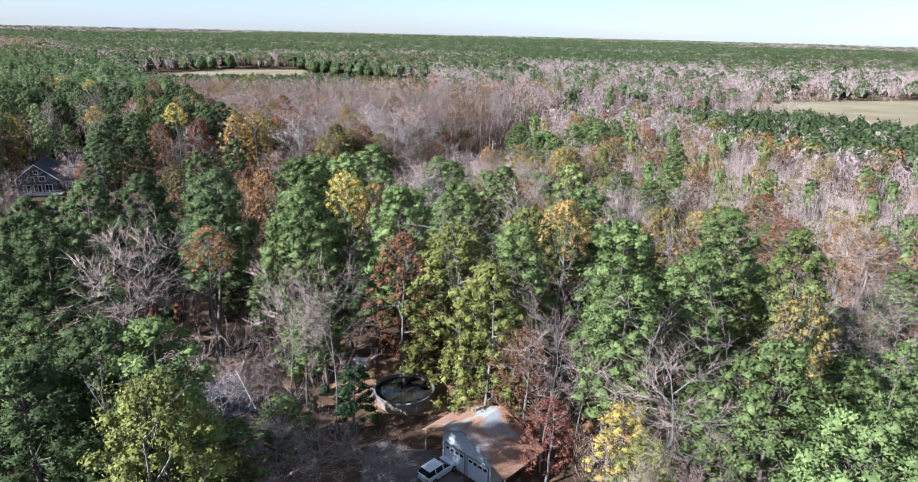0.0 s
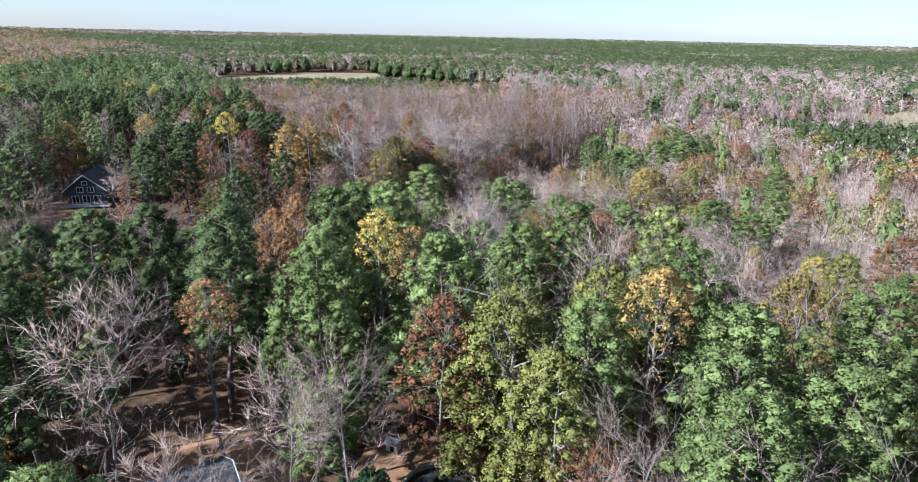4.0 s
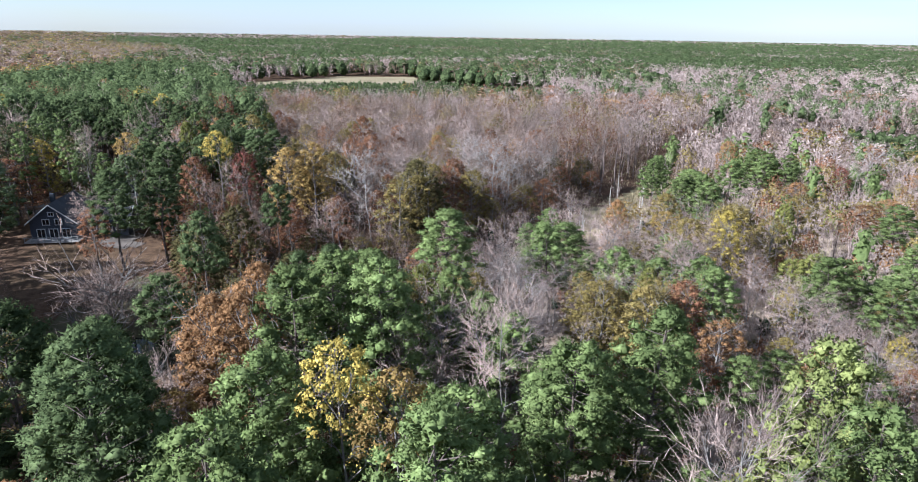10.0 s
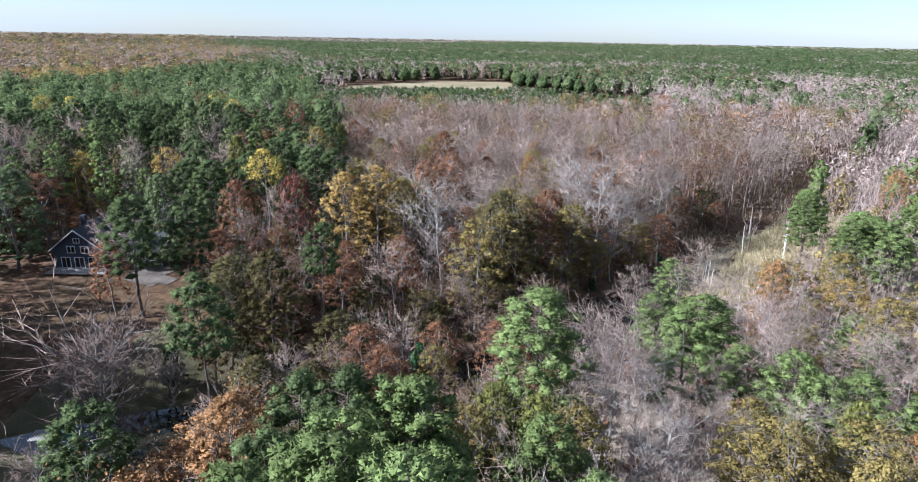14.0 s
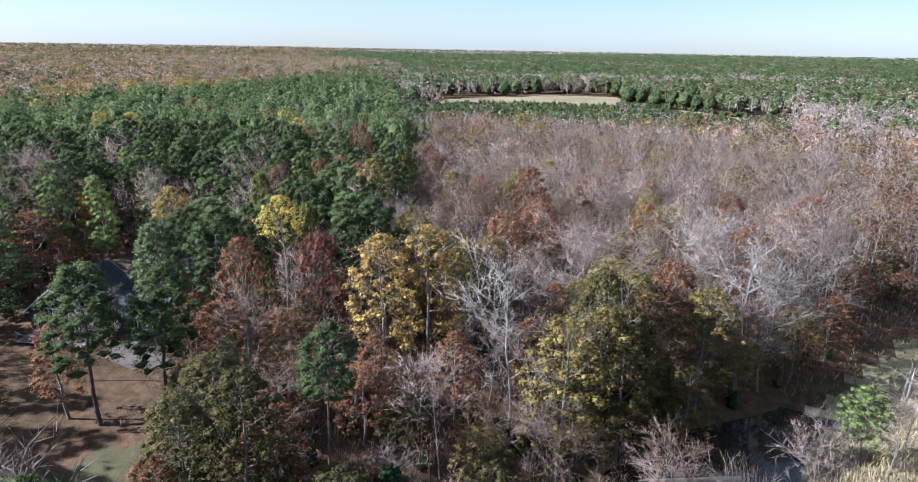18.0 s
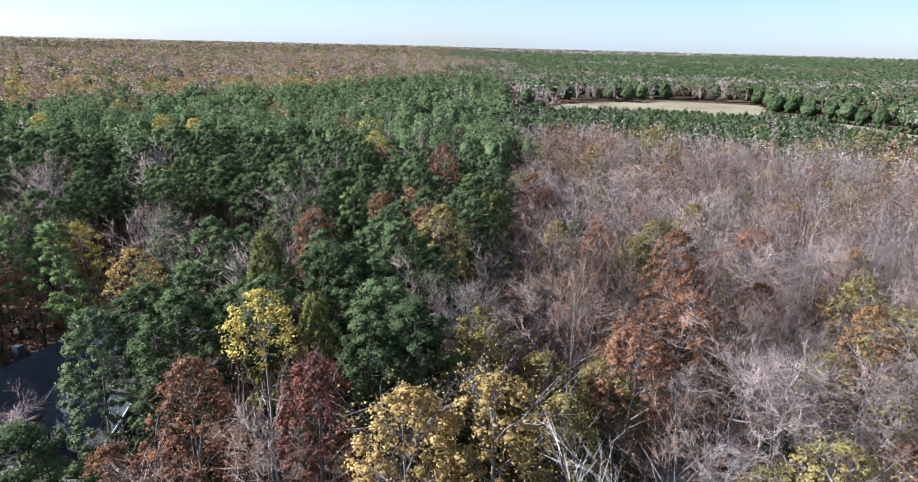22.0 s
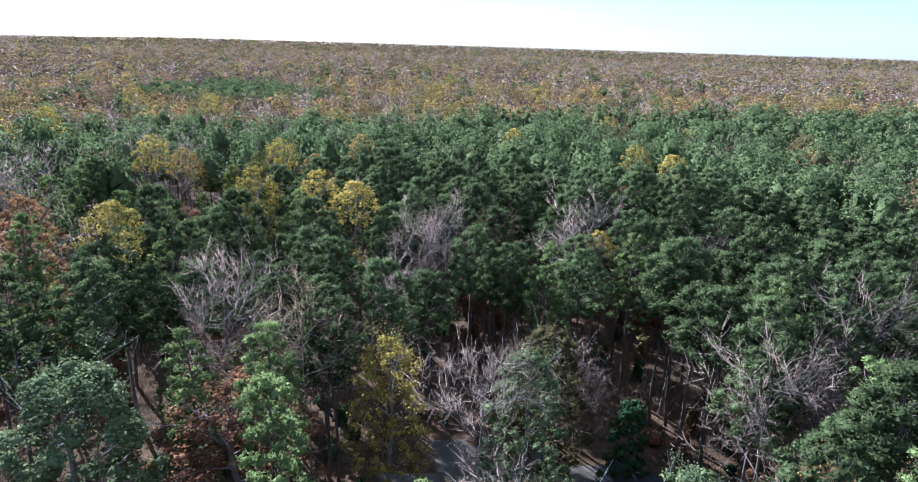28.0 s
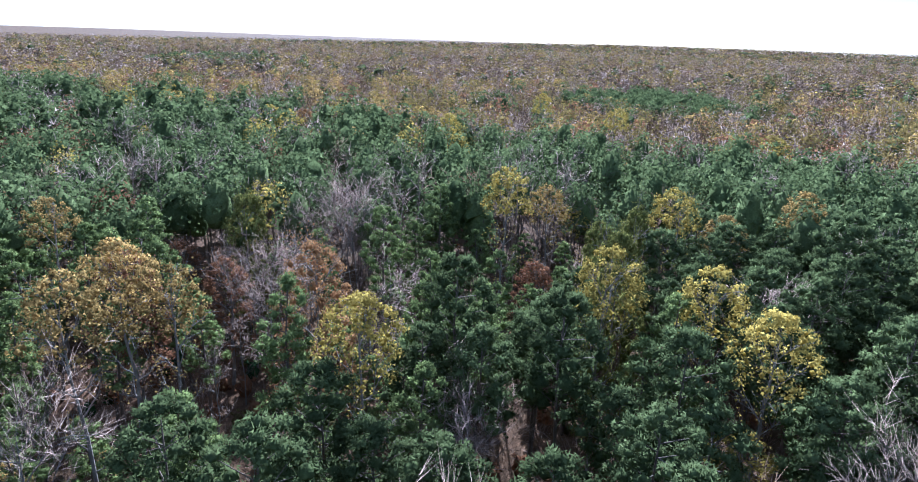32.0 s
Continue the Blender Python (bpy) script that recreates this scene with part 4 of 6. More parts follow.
def car(m, paint, label, length=4.4):
    """A hatchback, nose towards +x."""
    root = new("car")
    root.matrix_basis = m @ Matrix.Diagonal((length / 4.4, 1, 1, 1))
    side = [(-2.15, 0.35), (-2.2, 0.75), (-2.1, 0.98), (-1.2, 0.98), (0.75, 0.96), (1.7, 0.86), (2.12, 0.70), (2.18, 0.35)]
    bm = bmesh.new()
    rows = []
    for y, k in ((-0.86, 0.96), (-0.7, 1.0), (0.7, 1.0), (0.86, 0.96)):
        rows.append([bm.verts.new((x * k, y, z if abs(y) < 0.8 else z * 0.97)) for x, z in side])
    for a, b in zip(rows[:-1], rows[1:]):
        for k in range(len(side)):
            j = (k + 1) % len(side)
            bm.faces.new((a[k], a[j], b[j], b[k]))
    bm.faces.new(rows[0])
    bm.faces.new(rows[-1][::-1])
    obj_part("body", bm, paint, root)
    top, foot = [(-1.75, 1.44), (0.05, 1.48)], [(-2.02, 0.96), (0.95, 0.95)]
    bm = bmesh.new()
    lo = [bm.verts.new((x, y, z)) for (x, z), y in ((foot[0], -0.78), (foot[1], -0.78), (foot[1], 0.78), (foot[0], 0.78))]
    hi = [bm.verts.new((x, y, z)) for (x, z), y in ((top[0], -0.6), (top[1], -0.6), (top[1], 0.6), (top[0], 0.6))]
    for k in range(4):
        j = (k + 1) % 4
        bm.faces.new((lo[k], lo[j], hi[j], hi[k]))
    bm.faces.new(hi)
    bm.faces.new(lo[::-1])
    obj_part("window_band", bm, M["dark_glass"], root, "dark tinted windows")
    obj_part("car_roof", box_bm((1.86, 1.24, 0.05), (-0.85, 0, 1.485), 0.02), paint, root)
    for x in (-1.05, -0.05):
        for y in (-1, 1):
            obj_part("pillar", box_bm((0.09, 0.04, 0.56), (x, y * 0.70, 1.21), 0, None, Matrix.Rotation(y * 0.33, 4, "X")), paint, root)
    for x in (-1.3, 1.32):
        for y in (-0.8, 0.8):
            wheel = obj_part("wheel", tube_bm([(x, y - 0.1, 0.32), (x, y + 0.1, 0.32)], [0.32, 0.32], 16), M["rubber"], root)
            obj_part("rim", tube_bm([(x, y - 0.11, 0.32), (x, y + 0.11, 0.32)], [0.2, 0.2], 12), M["alloy"], wheel)
    for y in (-0.68, 0.68):
        obj_part("tail_lamp", box_bm((0.06, 0.2, 0.2), (-2.17, y, 0.84), 0.01), M["lamp_red"], root)
        obj_part("headlight", box_bm((0.1, 0.3, 0.12), (2.02, y * 0.85, 0.72), 0.01), M["alloy"], root)
    obj_part("number_plate", box_bm((0.03, 0.4, 0.14), (-2.2, 0, 0.6), 0.005), M["white_paint"], root)
    return tagged(root, label, "car")


def pool(x, y, r):
    root = new("swimming_pool")
    root.location = (x, y, float(height(x, y)))
    n = 24
    wall, rail = bmesh.new(), bmesh.new()
    for bm, r0, r1, z0, z1 in ((wall, r - 0.05, r, -0.1, 1.22), (rail, r - 0.14, r + 0.10, 1.2, 1.27)):
        ring = []
        for k in range(n):
            a = 2 * math.pi * k / n
            c, s = math.cos(a), math.sin(a)
            ring.append([bm.verts.new((q * c, q * s, z)) for q, z in ((r0, z0), (r1, z0), (r1, z1), (r0, z1))])
        for k in range(n):
            for q in range(4):
                bm.faces.new((ring[k][q], ring[k][(q + 1) % 4], ring[(k + 1) % n][(q + 1) % 4], ring[(k + 1) % n][q]))
    obj_part("pool_wall", wall, M["pool_wall"], root, "brown sheet-metal wall")
    obj_part("rail", rail, M["grey_wood"], root, "pale flat top rail")
    for k in range(0, n, 2):
        a = 2 * math.pi * k / n
        obj_part("upright", box_bm((0.07, 0.14, 1.3), ((r + 0.05) * math.cos(a), (r + 0.05) * math.sin(a), 0.6), 0.01, None, Matrix.Rotation(a, 4, "Z")), M["grey_wood"], root)
    bm = bmesh.new()
    bmesh.ops.create_circle(bm, cap_ends=True, segments=n, radius=r - 0.06, matrix=Matrix.Translation((0, 0, 0.75)))
    obj_part("water_surface", bm, M["water"], root, "dark stagnant water")
    bm = bmesh.new()
    for y0 in (-0.25, 0.25):
        tube_bm([(-r - 0.4, y0, 0), (-r - 0.05, y0, 1.6), (-r + 0.3, y0, 0.6)], [0.03, 0.03, 0.03], 6, bm)
    for z in (0.35, 0.7, 1.05):
        box_bm((0.1, 0.5, 0.04), (-r - 0.3 + z * 0.2, 0, z), 0, bm)
    obj_part("ladder", bm, M["white_paint"], root, "white pool ladder")
    return tagged(root, "round above-ground pool with dark stagnant water", "pool")


def pump_hut(m):
    root = new("hut")
    root.matrix_basis = m
    obj_part("wall", box_bm((1.3, 1.0, 1.05), (0, 0, 0.5), 0.02), M["white_paint"], root, "white boarded wall")
    obj_part("roof", slab([(-0.8, -0.65, 1.05), (0.8, -0.65, 1.05), (0.8, 0, 1.5), (-0.8, 0, 1.5)], 0.06), M["slate"], root)
    obj_part("roof", slab([(-0.8, 0, 1.5), (0.8, 0, 1.5), (0.8, 0.65, 1.05), (-0.8, 0.65, 1.05)], 0.06), M["slate"], root)
    obj_part("opening", box_bm((0.45, 0.02, 0.6), (0.1, -0.51, 0.4), 0.01), M["dark_glass"], root, "dark doorway")
    return tagged(root, "small white hut by the pool yard", "hut")


def window(parent, centre, w, h, normal_axis, sign, bars=1):
    """A white framed window on a wall whose normal lies along x or y."""
    def bx(sx, sz, c, depth, shift):
        size = (depth, sx, sz) if normal_axis == "x" else (sx, depth, sz)
        o = (c[0] + shift * sign, c[1], c[2]) if normal_axis == "x" else (c[0], c[1] + shift * sign, c[2])
        return size, o
    def off(dx, dz):
        return (centre[0], centre[1] + dx, centre[2] + dz) if normal_axis == "x" else (centre[0] + dx, centre[1], centre[2] + dz)
    s, o = bx(w, h, centre, 0.03, 0.012)
    win = obj_part("window", box_bm(s, o), M["dark_glass"], parent, "dark pane in a white frame")
    for name, dx, dz, sx, sz in (("frame_rail", 0, h / 2, w + 0.16, 0.1), ("frame_rail", 0, -h / 2, w + 0.16, 0.1), ("frame_stile", w / 2, 0, 0.1, h - 0.1), ("frame_stile", -w / 2, 0, 0.1, h - 0.1)):
        s, o = bx(sx, sz, off(dx, dz), 0.08, 0.04)
        obj_part(name, box_bm(s, o), M["white_paint"], win)
    for k in range(bars):
        s, o = bx(0.06, h - 0.1, off(-w / 2 + (k + 1) * w / (bars + 1), 0), 0.06, 0.035)
        obj_part("glazing_bar", box_bm(s, o), M["white_paint"], win)


def gable_block(root, x0, x1, y0, y1, eave, peak, wall, roof, over=0.45, along="y"):
    """A block with a gable roof whose ridge runs along y or x, centred on the block."""
    bm = bmesh.new()
    if along == "y":
        c = (x0 + x1) / 2
        outline = lambda q: [(x0, q, 0), (x1, q, 0), (x1, q, eave), (c, q, peak - 0.16), (x0, q, eave)]
        ends = (y0, y1)
    else:
        c = (y0 + y1) / 2
        outline = lambda q: [(q, y0, 0), (q, y1, 0), (q, y1, eave), (q, c, peak - 0.16), (q, y0, eave)]
        ends = (x0, x1)
    a, b = [[bm.verts.new((p[0], p[1], p[2] - (0.6 if p[2] == 0 else 0.12))) for p in outline(q)] for q in ends]
    bm.faces.new(a)
    bm.faces.new(b[::-1])
    for k in range(5):
        j = (k + 1) % 5
        bm.faces.new((a[k], a[j], b[j], b[k]))
    obj_part("wall", bm, wall, root)
    half = ((x1 - x0) if along == "y" else (y1 - y0)) / 2
    drop = (peak - eave) / half * over
    if along == "y":
        s1 = [(x0 - over, y0 - over, eave - drop), (c, y0 - over, peak), (c, y1 + over, peak), (x0 - over, y1 + over, eave - drop)]
        s2 = [(c, y0 - over, peak), (x1 + over, y0 - over, eave - drop), (x1 + over, y1 + over, eave - drop), (c, y1 + over, peak)]
    else:
        s1 = [(x0 - over, y0 - over, eave - drop), (x1 + over, y0 - over, eave - drop), (x1 + over, c, peak), (x0 - over, c, peak)]
        s2 = [(x0 - over, c, peak), (x1 + over, c, peak), (x1 + over, y1 + over, eave - drop), (x0 - over, y1 + over, eave - drop)]
    for pts in (s1, s2):
        obj_part("roof", slab(pts, 0.14), roof, root)
    # fascia boards along the sloping edges
    for q in ((y0 - over, y1 + over) if along == "y" else (x0 - over, x1 + over)):
        for sgn in (-1, 1):
            bm = bmesh.new()
            e = half + over
            if along == "y":
                p, r = (c, q, peak + 0.02), (c + sgn * e, q, eave - drop + 0.02)
            else:
                p, r = (q, c, peak + 0.02), (q, c + sgn * e, eave - drop + 0.02)
            w = 0.05
            d = (0, w, 0) if along == "y" else (w, 0, 0)
            v = [bm.verts.new((P[0] + s * d[0], P[1] + s * d[1], P[2] - z)) for s in (-1, 1) for P in (p, r) for z in (0, 0.24)]
            for f in ((0, 1, 3, 2), (4, 6, 7, 5), (0, 2, 6, 4), (1, 5, 7, 3), (0, 4, 5, 1), (2, 3, 7, 6)):
                bm.faces.new([v[k] for k in f])
            obj_part("fascia", bm, M["siding"], root, "pale fascia board")


def pond_house(m):
    """Blue-grey house, its glazed gable towards -y, a lower wing towards +x."""
    root = new("house")
    root.matrix_basis = m
    gable_block(root, -4.2, 4.2, 0, 11, 4.0, 7.4, M["navy"], M["dark_slate"], 0.6)
    gable_block(root, 4.35, 13, 2.6, 9.2, 2.9, 5.2, M["navy"], M["dark_slate"], 0.5, "x")
    for x, z, w, h in ((-2.3, 1.35, 1.5, 1.9), (0.0, 1.35, 1.6, 1.9), (2.3, 1.35, 1.5, 1.9), (-1.15, 3.7, 1.3, 1.2), (1.15, 3.7, 1.3, 1.2), (0.0, 5.3, 1.0, 0.8)):
        window(root, (x, 0, z), w, h, "y", -1, 1)
    for x in (6.2, 9.2, 11.4):
        window(root, (x, 2.6, 1.6), 1.5, 1.3, "y", -1, 2)
    window(root, (13, 5.9, 1.6), 1.2, 1.2, "x", 1)
    deck = obj_part("deck", box_bm((10, 2.6, 0.16), (0.4, -1.32, 0.25), 0.02), M["grey_wood"], root, "weathered timber deck")
    for k in range(9):
        obj_part("baluster", box_bm((0.08, 0.08, 0.95), (-4.4 + k * 1.2, -2.5, 0.78), 0.005), M["grey_wood"], deck)
    obj_part("handrail", box_bm((10, 0.12, 0.07), (0.4, -2.5, 1.28), 0.01), M["grey_wood"], deck)
    obj_part("chimney", box_bm((0.8, 0.8, 2.6), (-2.2, 7.0, 6.6), 0.03), M["slate"], root)
    return tagged(root, "blue-grey house with glazed gable above the pond", "house")


def plain_house(m, length, half, eave, peak, roof, label):
    root = new("house")
    root.matrix_basis = m
    gable_block(root, -length, 0, -half, half, eave, peak, M["siding"], roof, 0.4, "x")
    for x in (-length * 0.8, -length * 0.5, -length * 0.2):
        window(root, (x, -half, 1.4), 1.1, 1.2, "y", -1)
    obj_part("vent_pipe", tube_bm([(-length * 0.45, -0.6, peak - 0.6), (-length * 0.45, -0.6, peak + 0.35)], [0.09, 0.09], 8), M["rubber"], root, "black vent pipe")
    obj_part("chimney", box_bm((0.6, 0.6, 1.2), (-length * 0.8, 0.9, peak + 0.1), 0.02), M["slate"], root)
    return tagged(root, label, "house")


garage(local_frame((-3.3, 55.8), (0.735, -0.678)))
car(local_frame((-1.5, 52.3), (0.68, 0.735)), M["car_white"], "white hatchback parked nose-in before the garage")
pool(-6.1, 65.7, 3.55)
pump_hut(local_frame((-12.0, 72.2), (0.9, -0.3)))
plain_house(local_frame((-24.6, 61.6), (0.75, 0.66)), 12.5, 4.2, 2.7, 4.9, M["slate"], "single-storey house with grey shingle roof")
pond_house(local_frame((-102.4, 149.2), (0.94, 0.34)))
sheet("driveway", [(-9, 44), (4, 42), (3, 50), (-2, 56), (-9, 57)], M["gravel"], "grey-brown gravel driveway before the garage", 0.05, 1.0)
sheet("leaf_carpet", [(-15, 66), (-10, 62), (-2, 62), (6, 61), (3, 70), (-5, 75), (-15, 75)], M["needles"], "orange fallen leaves round the pool", 0.05, 1.0)
sheet("leaf_carpet", [(-36, 62), (-27, 64), (-18, 66), (-18, 72), (-33, 74)], M["needles"], "reddish leaf-covered yard behind the house", 0.05, 1.0)


# trees that stand out one by one: kind, then x, y and the height of the top
FRONT_PINES = [(6.3, 64.1, 22.5), (17.6, 68.4, 21), (22.4, 56.6, 22.5), (30.9, 69.7, 23.5), (14.9, 51.4, 22), (23.4, 39.9, 21.5), (21.9, 28.8, 23.5), (-20.3, 77.6, 23.2), (-32.6, 78, 23.6), (-40.4, 58.4, 23), (-42, 80.5, 23), (-10.2, 72.3, 17), (-47.9, 79.9, 22.4), (-31, 74.7, 25), (-18, 69.8, 24), (-6.5, 71.5, 24), (-6.8, 76.5, 23), (-0.4, 86.7, 21.8), (5, 90.5, 22.8), (16.2, 59.3, 24.5), (16.7, 79.5, 23), (-19.4, 36.8, 22.8), (-24.8, 38.5, 22.8), (-25.7, 33.6, 22.6), (-23.2, 90.4, 23.3), (-22.1, 97, 23.2), (-17.3, 94.5, 23.8)]
VALLEY_PINES = [(-18.6, 127.7, 19.5, 1.45), (17.2, 132, 13.6), (35.3, 136, 13.2), (-3.7, 136.5, 15.6), (18, 128.6, 13.6), (22.9, 192, 12.6), (22.7, 235, 9), (-74.3, 144.7, 18), (-80, 140, 19.3), (-82.4, 160.6, 20.4), (-68.4, 171, 22.4), (-63.2, 170.6, 22.2), (-79.6, 177, 21.4), (-101.7, 196.4, 23.2), (-89.9, 212, 22.4)]
WEST_PINES = [(-106.3, 161, 22), (-118, 151.7, 19.8), (-115, 158, 21.8), (-140.6, 170.4, 15.6), (-111.8, 201.8, 18.8), (-132.7, 183.2, 21), (-138, 194, 20.3), (-122.3, 200.4, 20.8), (-135.3, 200.3, 19), (-163, 122.7, 22), (-151.6, 135.4, 22), (-153, 140, 19.6), (-137.7, 143.5, 19.6), (-139.3, 130.8, 22.2), (-153.7, 154.5, 18.6), (-155.8, 156, 21.6), (-126.9, 147.5, 13), (-127, 153.5, 13), (-98.1, 194, 22.4), (-104.5, 168, 16)]
LONE = [
    ("full_pine", FRONT_PINES), ("full_pine", VALLEY_PINES), ("pine", WEST_PINES),
    ("pale_pine", [(33.4, 56.5, 24.5), (15, 82.8, 25.4)]),
    ("yg", [(0.3, 71.7, 20, 1.15), (3.2, 59.8, 19.6, 1.0), (-0.1, 65.0, 22.2, 1.25), (-17.5, 31.5, 22.6), (8.2, 71.9, 22.5), (-86.8, 211, 20.8, 0.8), (-85, 171, 23, 0.6), (-162, 101.8, 20.4, 0.8), (-176.4, 147, 22.6, 0.6), (-173.8, 143.8, 21, 0.6), (-161.5, 149.4, 23.7, 0.7), (-73.8, 167.9, 20.8, 0.5)]),
    ("oak", [(-113, 146, 19.6, 1.3), (-116.5, 177, 17.6, 0.9), (-90, 156.4, 18.2, 0.9), (-105.8, 185.6, 14.5), (-99.2, 179.4, 12.5)]),
    ("olive", [(-56, 138.6, 14.6), (-61.5, 136, 11.6), (-34, 172.3, 17), (-38, 152, 4), (-70.6, 144.2, 8), (-123.2, 180.7, 16.4), (-30, 168, 15), (-66, 139, 9)]),
    ("bare", [(-33.1, 59.2, 21, 1.3), (-17, 55.8, 18.5), (-12.8, 57.6, 18.5), (18.3, 46.6, 18.2, 1.6), (43, 61.7, 15), (-88.9, 145, 13), (9, 54.5, 17.4), (21.5, 81, 22.4), (9.8, 77.3, 23), (-5.7, 93.9, 21.2), (-11, 126, 17.6), (3.7, 139.5, 15), (17.4, 141.6, 13), (-18.7, 199.4, 13), (2.4, 241, 13), (-9.6, 219.5, 14), (-94.7, 150.8, 8.6), (-148.5, 173.7, 20.6), (-111.2, 172.6, 20), (-123.3, 183, 13), (-111.6, 199, 16.4), (-143.2, 171.8, 21), (-154.8, 195.3, 18.2), (-67.6, 158.8, 16), (-19, 47.9, 13.5, 1.3), (-12.2, 44.2, 11.5, 1.3), (-7.4, 43.3, 9.5, 1.2), (-22.3, 50, 14.5, 1.2), (-15.6, 43.7, 10, 1.3), (-61.3, 166.6, 15)]),
    ("brown", [(-139, 162, 14.8), (-70.6, 202.7, 19), (-57.5, 184.8, 21.8), (-118.9, 160.3, 20.6), (-87, 119, 8)]),
    ("white", [(-41.3, 162.3, 20), (-9.7, 214, 13), (-17, 193, 13.5), (-8, 108, 14), (-6, 121, 13)]),
    ("amber", [(-28.1, 67.2, 20)]),
    ("gold", [(11.2, 63.7, 25), (-10.9, 77.5, 23), (-92.8, 161.8, 21.4), (-127.4, 124.7, 25), (-133.7, 119.6, 24.2), (-133.7, 124.4, 23.6), (-185.6, 155, 20.4), (-180.7, 134.7, 22), (-195, 162.7, 22.5)]),
    ("lemon", [(-14.4, 77.6, 24.5, 0.9), (-136, 140.6, 24.2), (-158, 158, 23), (-155, 150.5, 24), (-151, 163, 23), (-173.5, 132.4, 25), (-181.6, 149.7, 23.5), (-72.7, 161.8, 22.6), (-179, 217, 21.8), (-213.4, 195.7, 21.5), (-185.8, 213, 22.4), (-242, 227.6, 21.5), (-267.8, 96.9, 25.5), (-225.7, 93.2, 23.3), (-257, 120.7, 24.4)]),
    ("yellow", [(14.7, 47, 11.6), (42.8, 109.4, 12), (23.9, 152, 15.2), (-118.2, 166.3, 18.2)]),
    ("tan", [(23.8, 69.7, 23.2), (30.6, 51.2, 20.4), (9.7, 118, 13.8), (2.9, 119.2, 13.8), (7.8, 115.6, 15), (-62.7, 176.4, 19.4), (-39.8, 221.5, 15.6), (-60.5, 173, 19, 1.2), (-56.7, 177, 17, 1.3), (-51.5, 171, 18), (-35.8, 182.5, 15, 1.4), (-23.8, 183.8, 13, 1.3), (-140.4, 151.3, 7.5, 1.6), (-54.6, 185.1, 14, 1.3), (-92.4, 210.8, 13, 1.3), (-82, 194.5, 21.8, 1.2)]),
    ("orange", [(-28.3, 90.8, 21), (-32.1, 92.6, 19.8), (-32.3, 101.5, 19.6), (-63.1, 175.6, 20.4), (-146, 127.7, 22.6), (-233, 44.8, 20.4), (6.8, 162, 13.5, 0.8), (38, 100, 10), (-101.5, 190.6, 18, 0.9), (-102.5, 204, 18.5, 0.8), (-101, 209.2, 18.5, 0.8), (-37.3, 208.7, 16.5)]),
    ("rust", [(-6.2, 67.5, 20, 1.15), (-61.5, 133, 7), (12.7, 119.5, 14.6), (-117, 155.4, 16, 1.9), (-75, 157, 18.2), (-51.8, 183.3, 19), (-57.5, 207.5, 20.8), (-95, 185, 20.6), (-55, 205, 16.2), (-84, 139, 12), (-78, 152, 12), (6, 60, 12), (-37.4, 172, 9, 1.4), (-77.5, 154.8, 10, 1.4), (-72.9, 147.9, 7, 1.5), (-52.1, 198.6, 17, 1.3), (-29.3, 180.4, 13, 1.3), (-66.7, 202.4, 15, 1.2), (-99.3, 212.9, 14), (-102.3, 206.8, 11, 1.3)]),
    ("red", [(8.9, 51, 9.4), (-67.2, 162.4, 18.8), (-84, 315, 12.5)]),
    ("cedar", [(-11.0, 58.6, 8.6, 1.3), (-120, 187.3, 11), (-66, 130, 3.5), (-46, 146, 4)]),
    ("bush", [(-70.5, 122.5, 7.0, 1.9), (-50, 105, 3.0, 1.2), (-58, 101, 3.5, 1.2), (-46, 112, 2.5), (-62, 108, 2.5), (-66, 98, 4), (-54, 96, 4, 1.2), (-73, 124, 4.5), (-64, 128, 2.5), (-20, 121, 8), (-12, 132, 7), (-14, 140, 6), (-68.4, 121.8, 4.5), (-63.3, 160.6, 7), (-49.6, 170.2, 9), (-16, 160, 3)]),
]
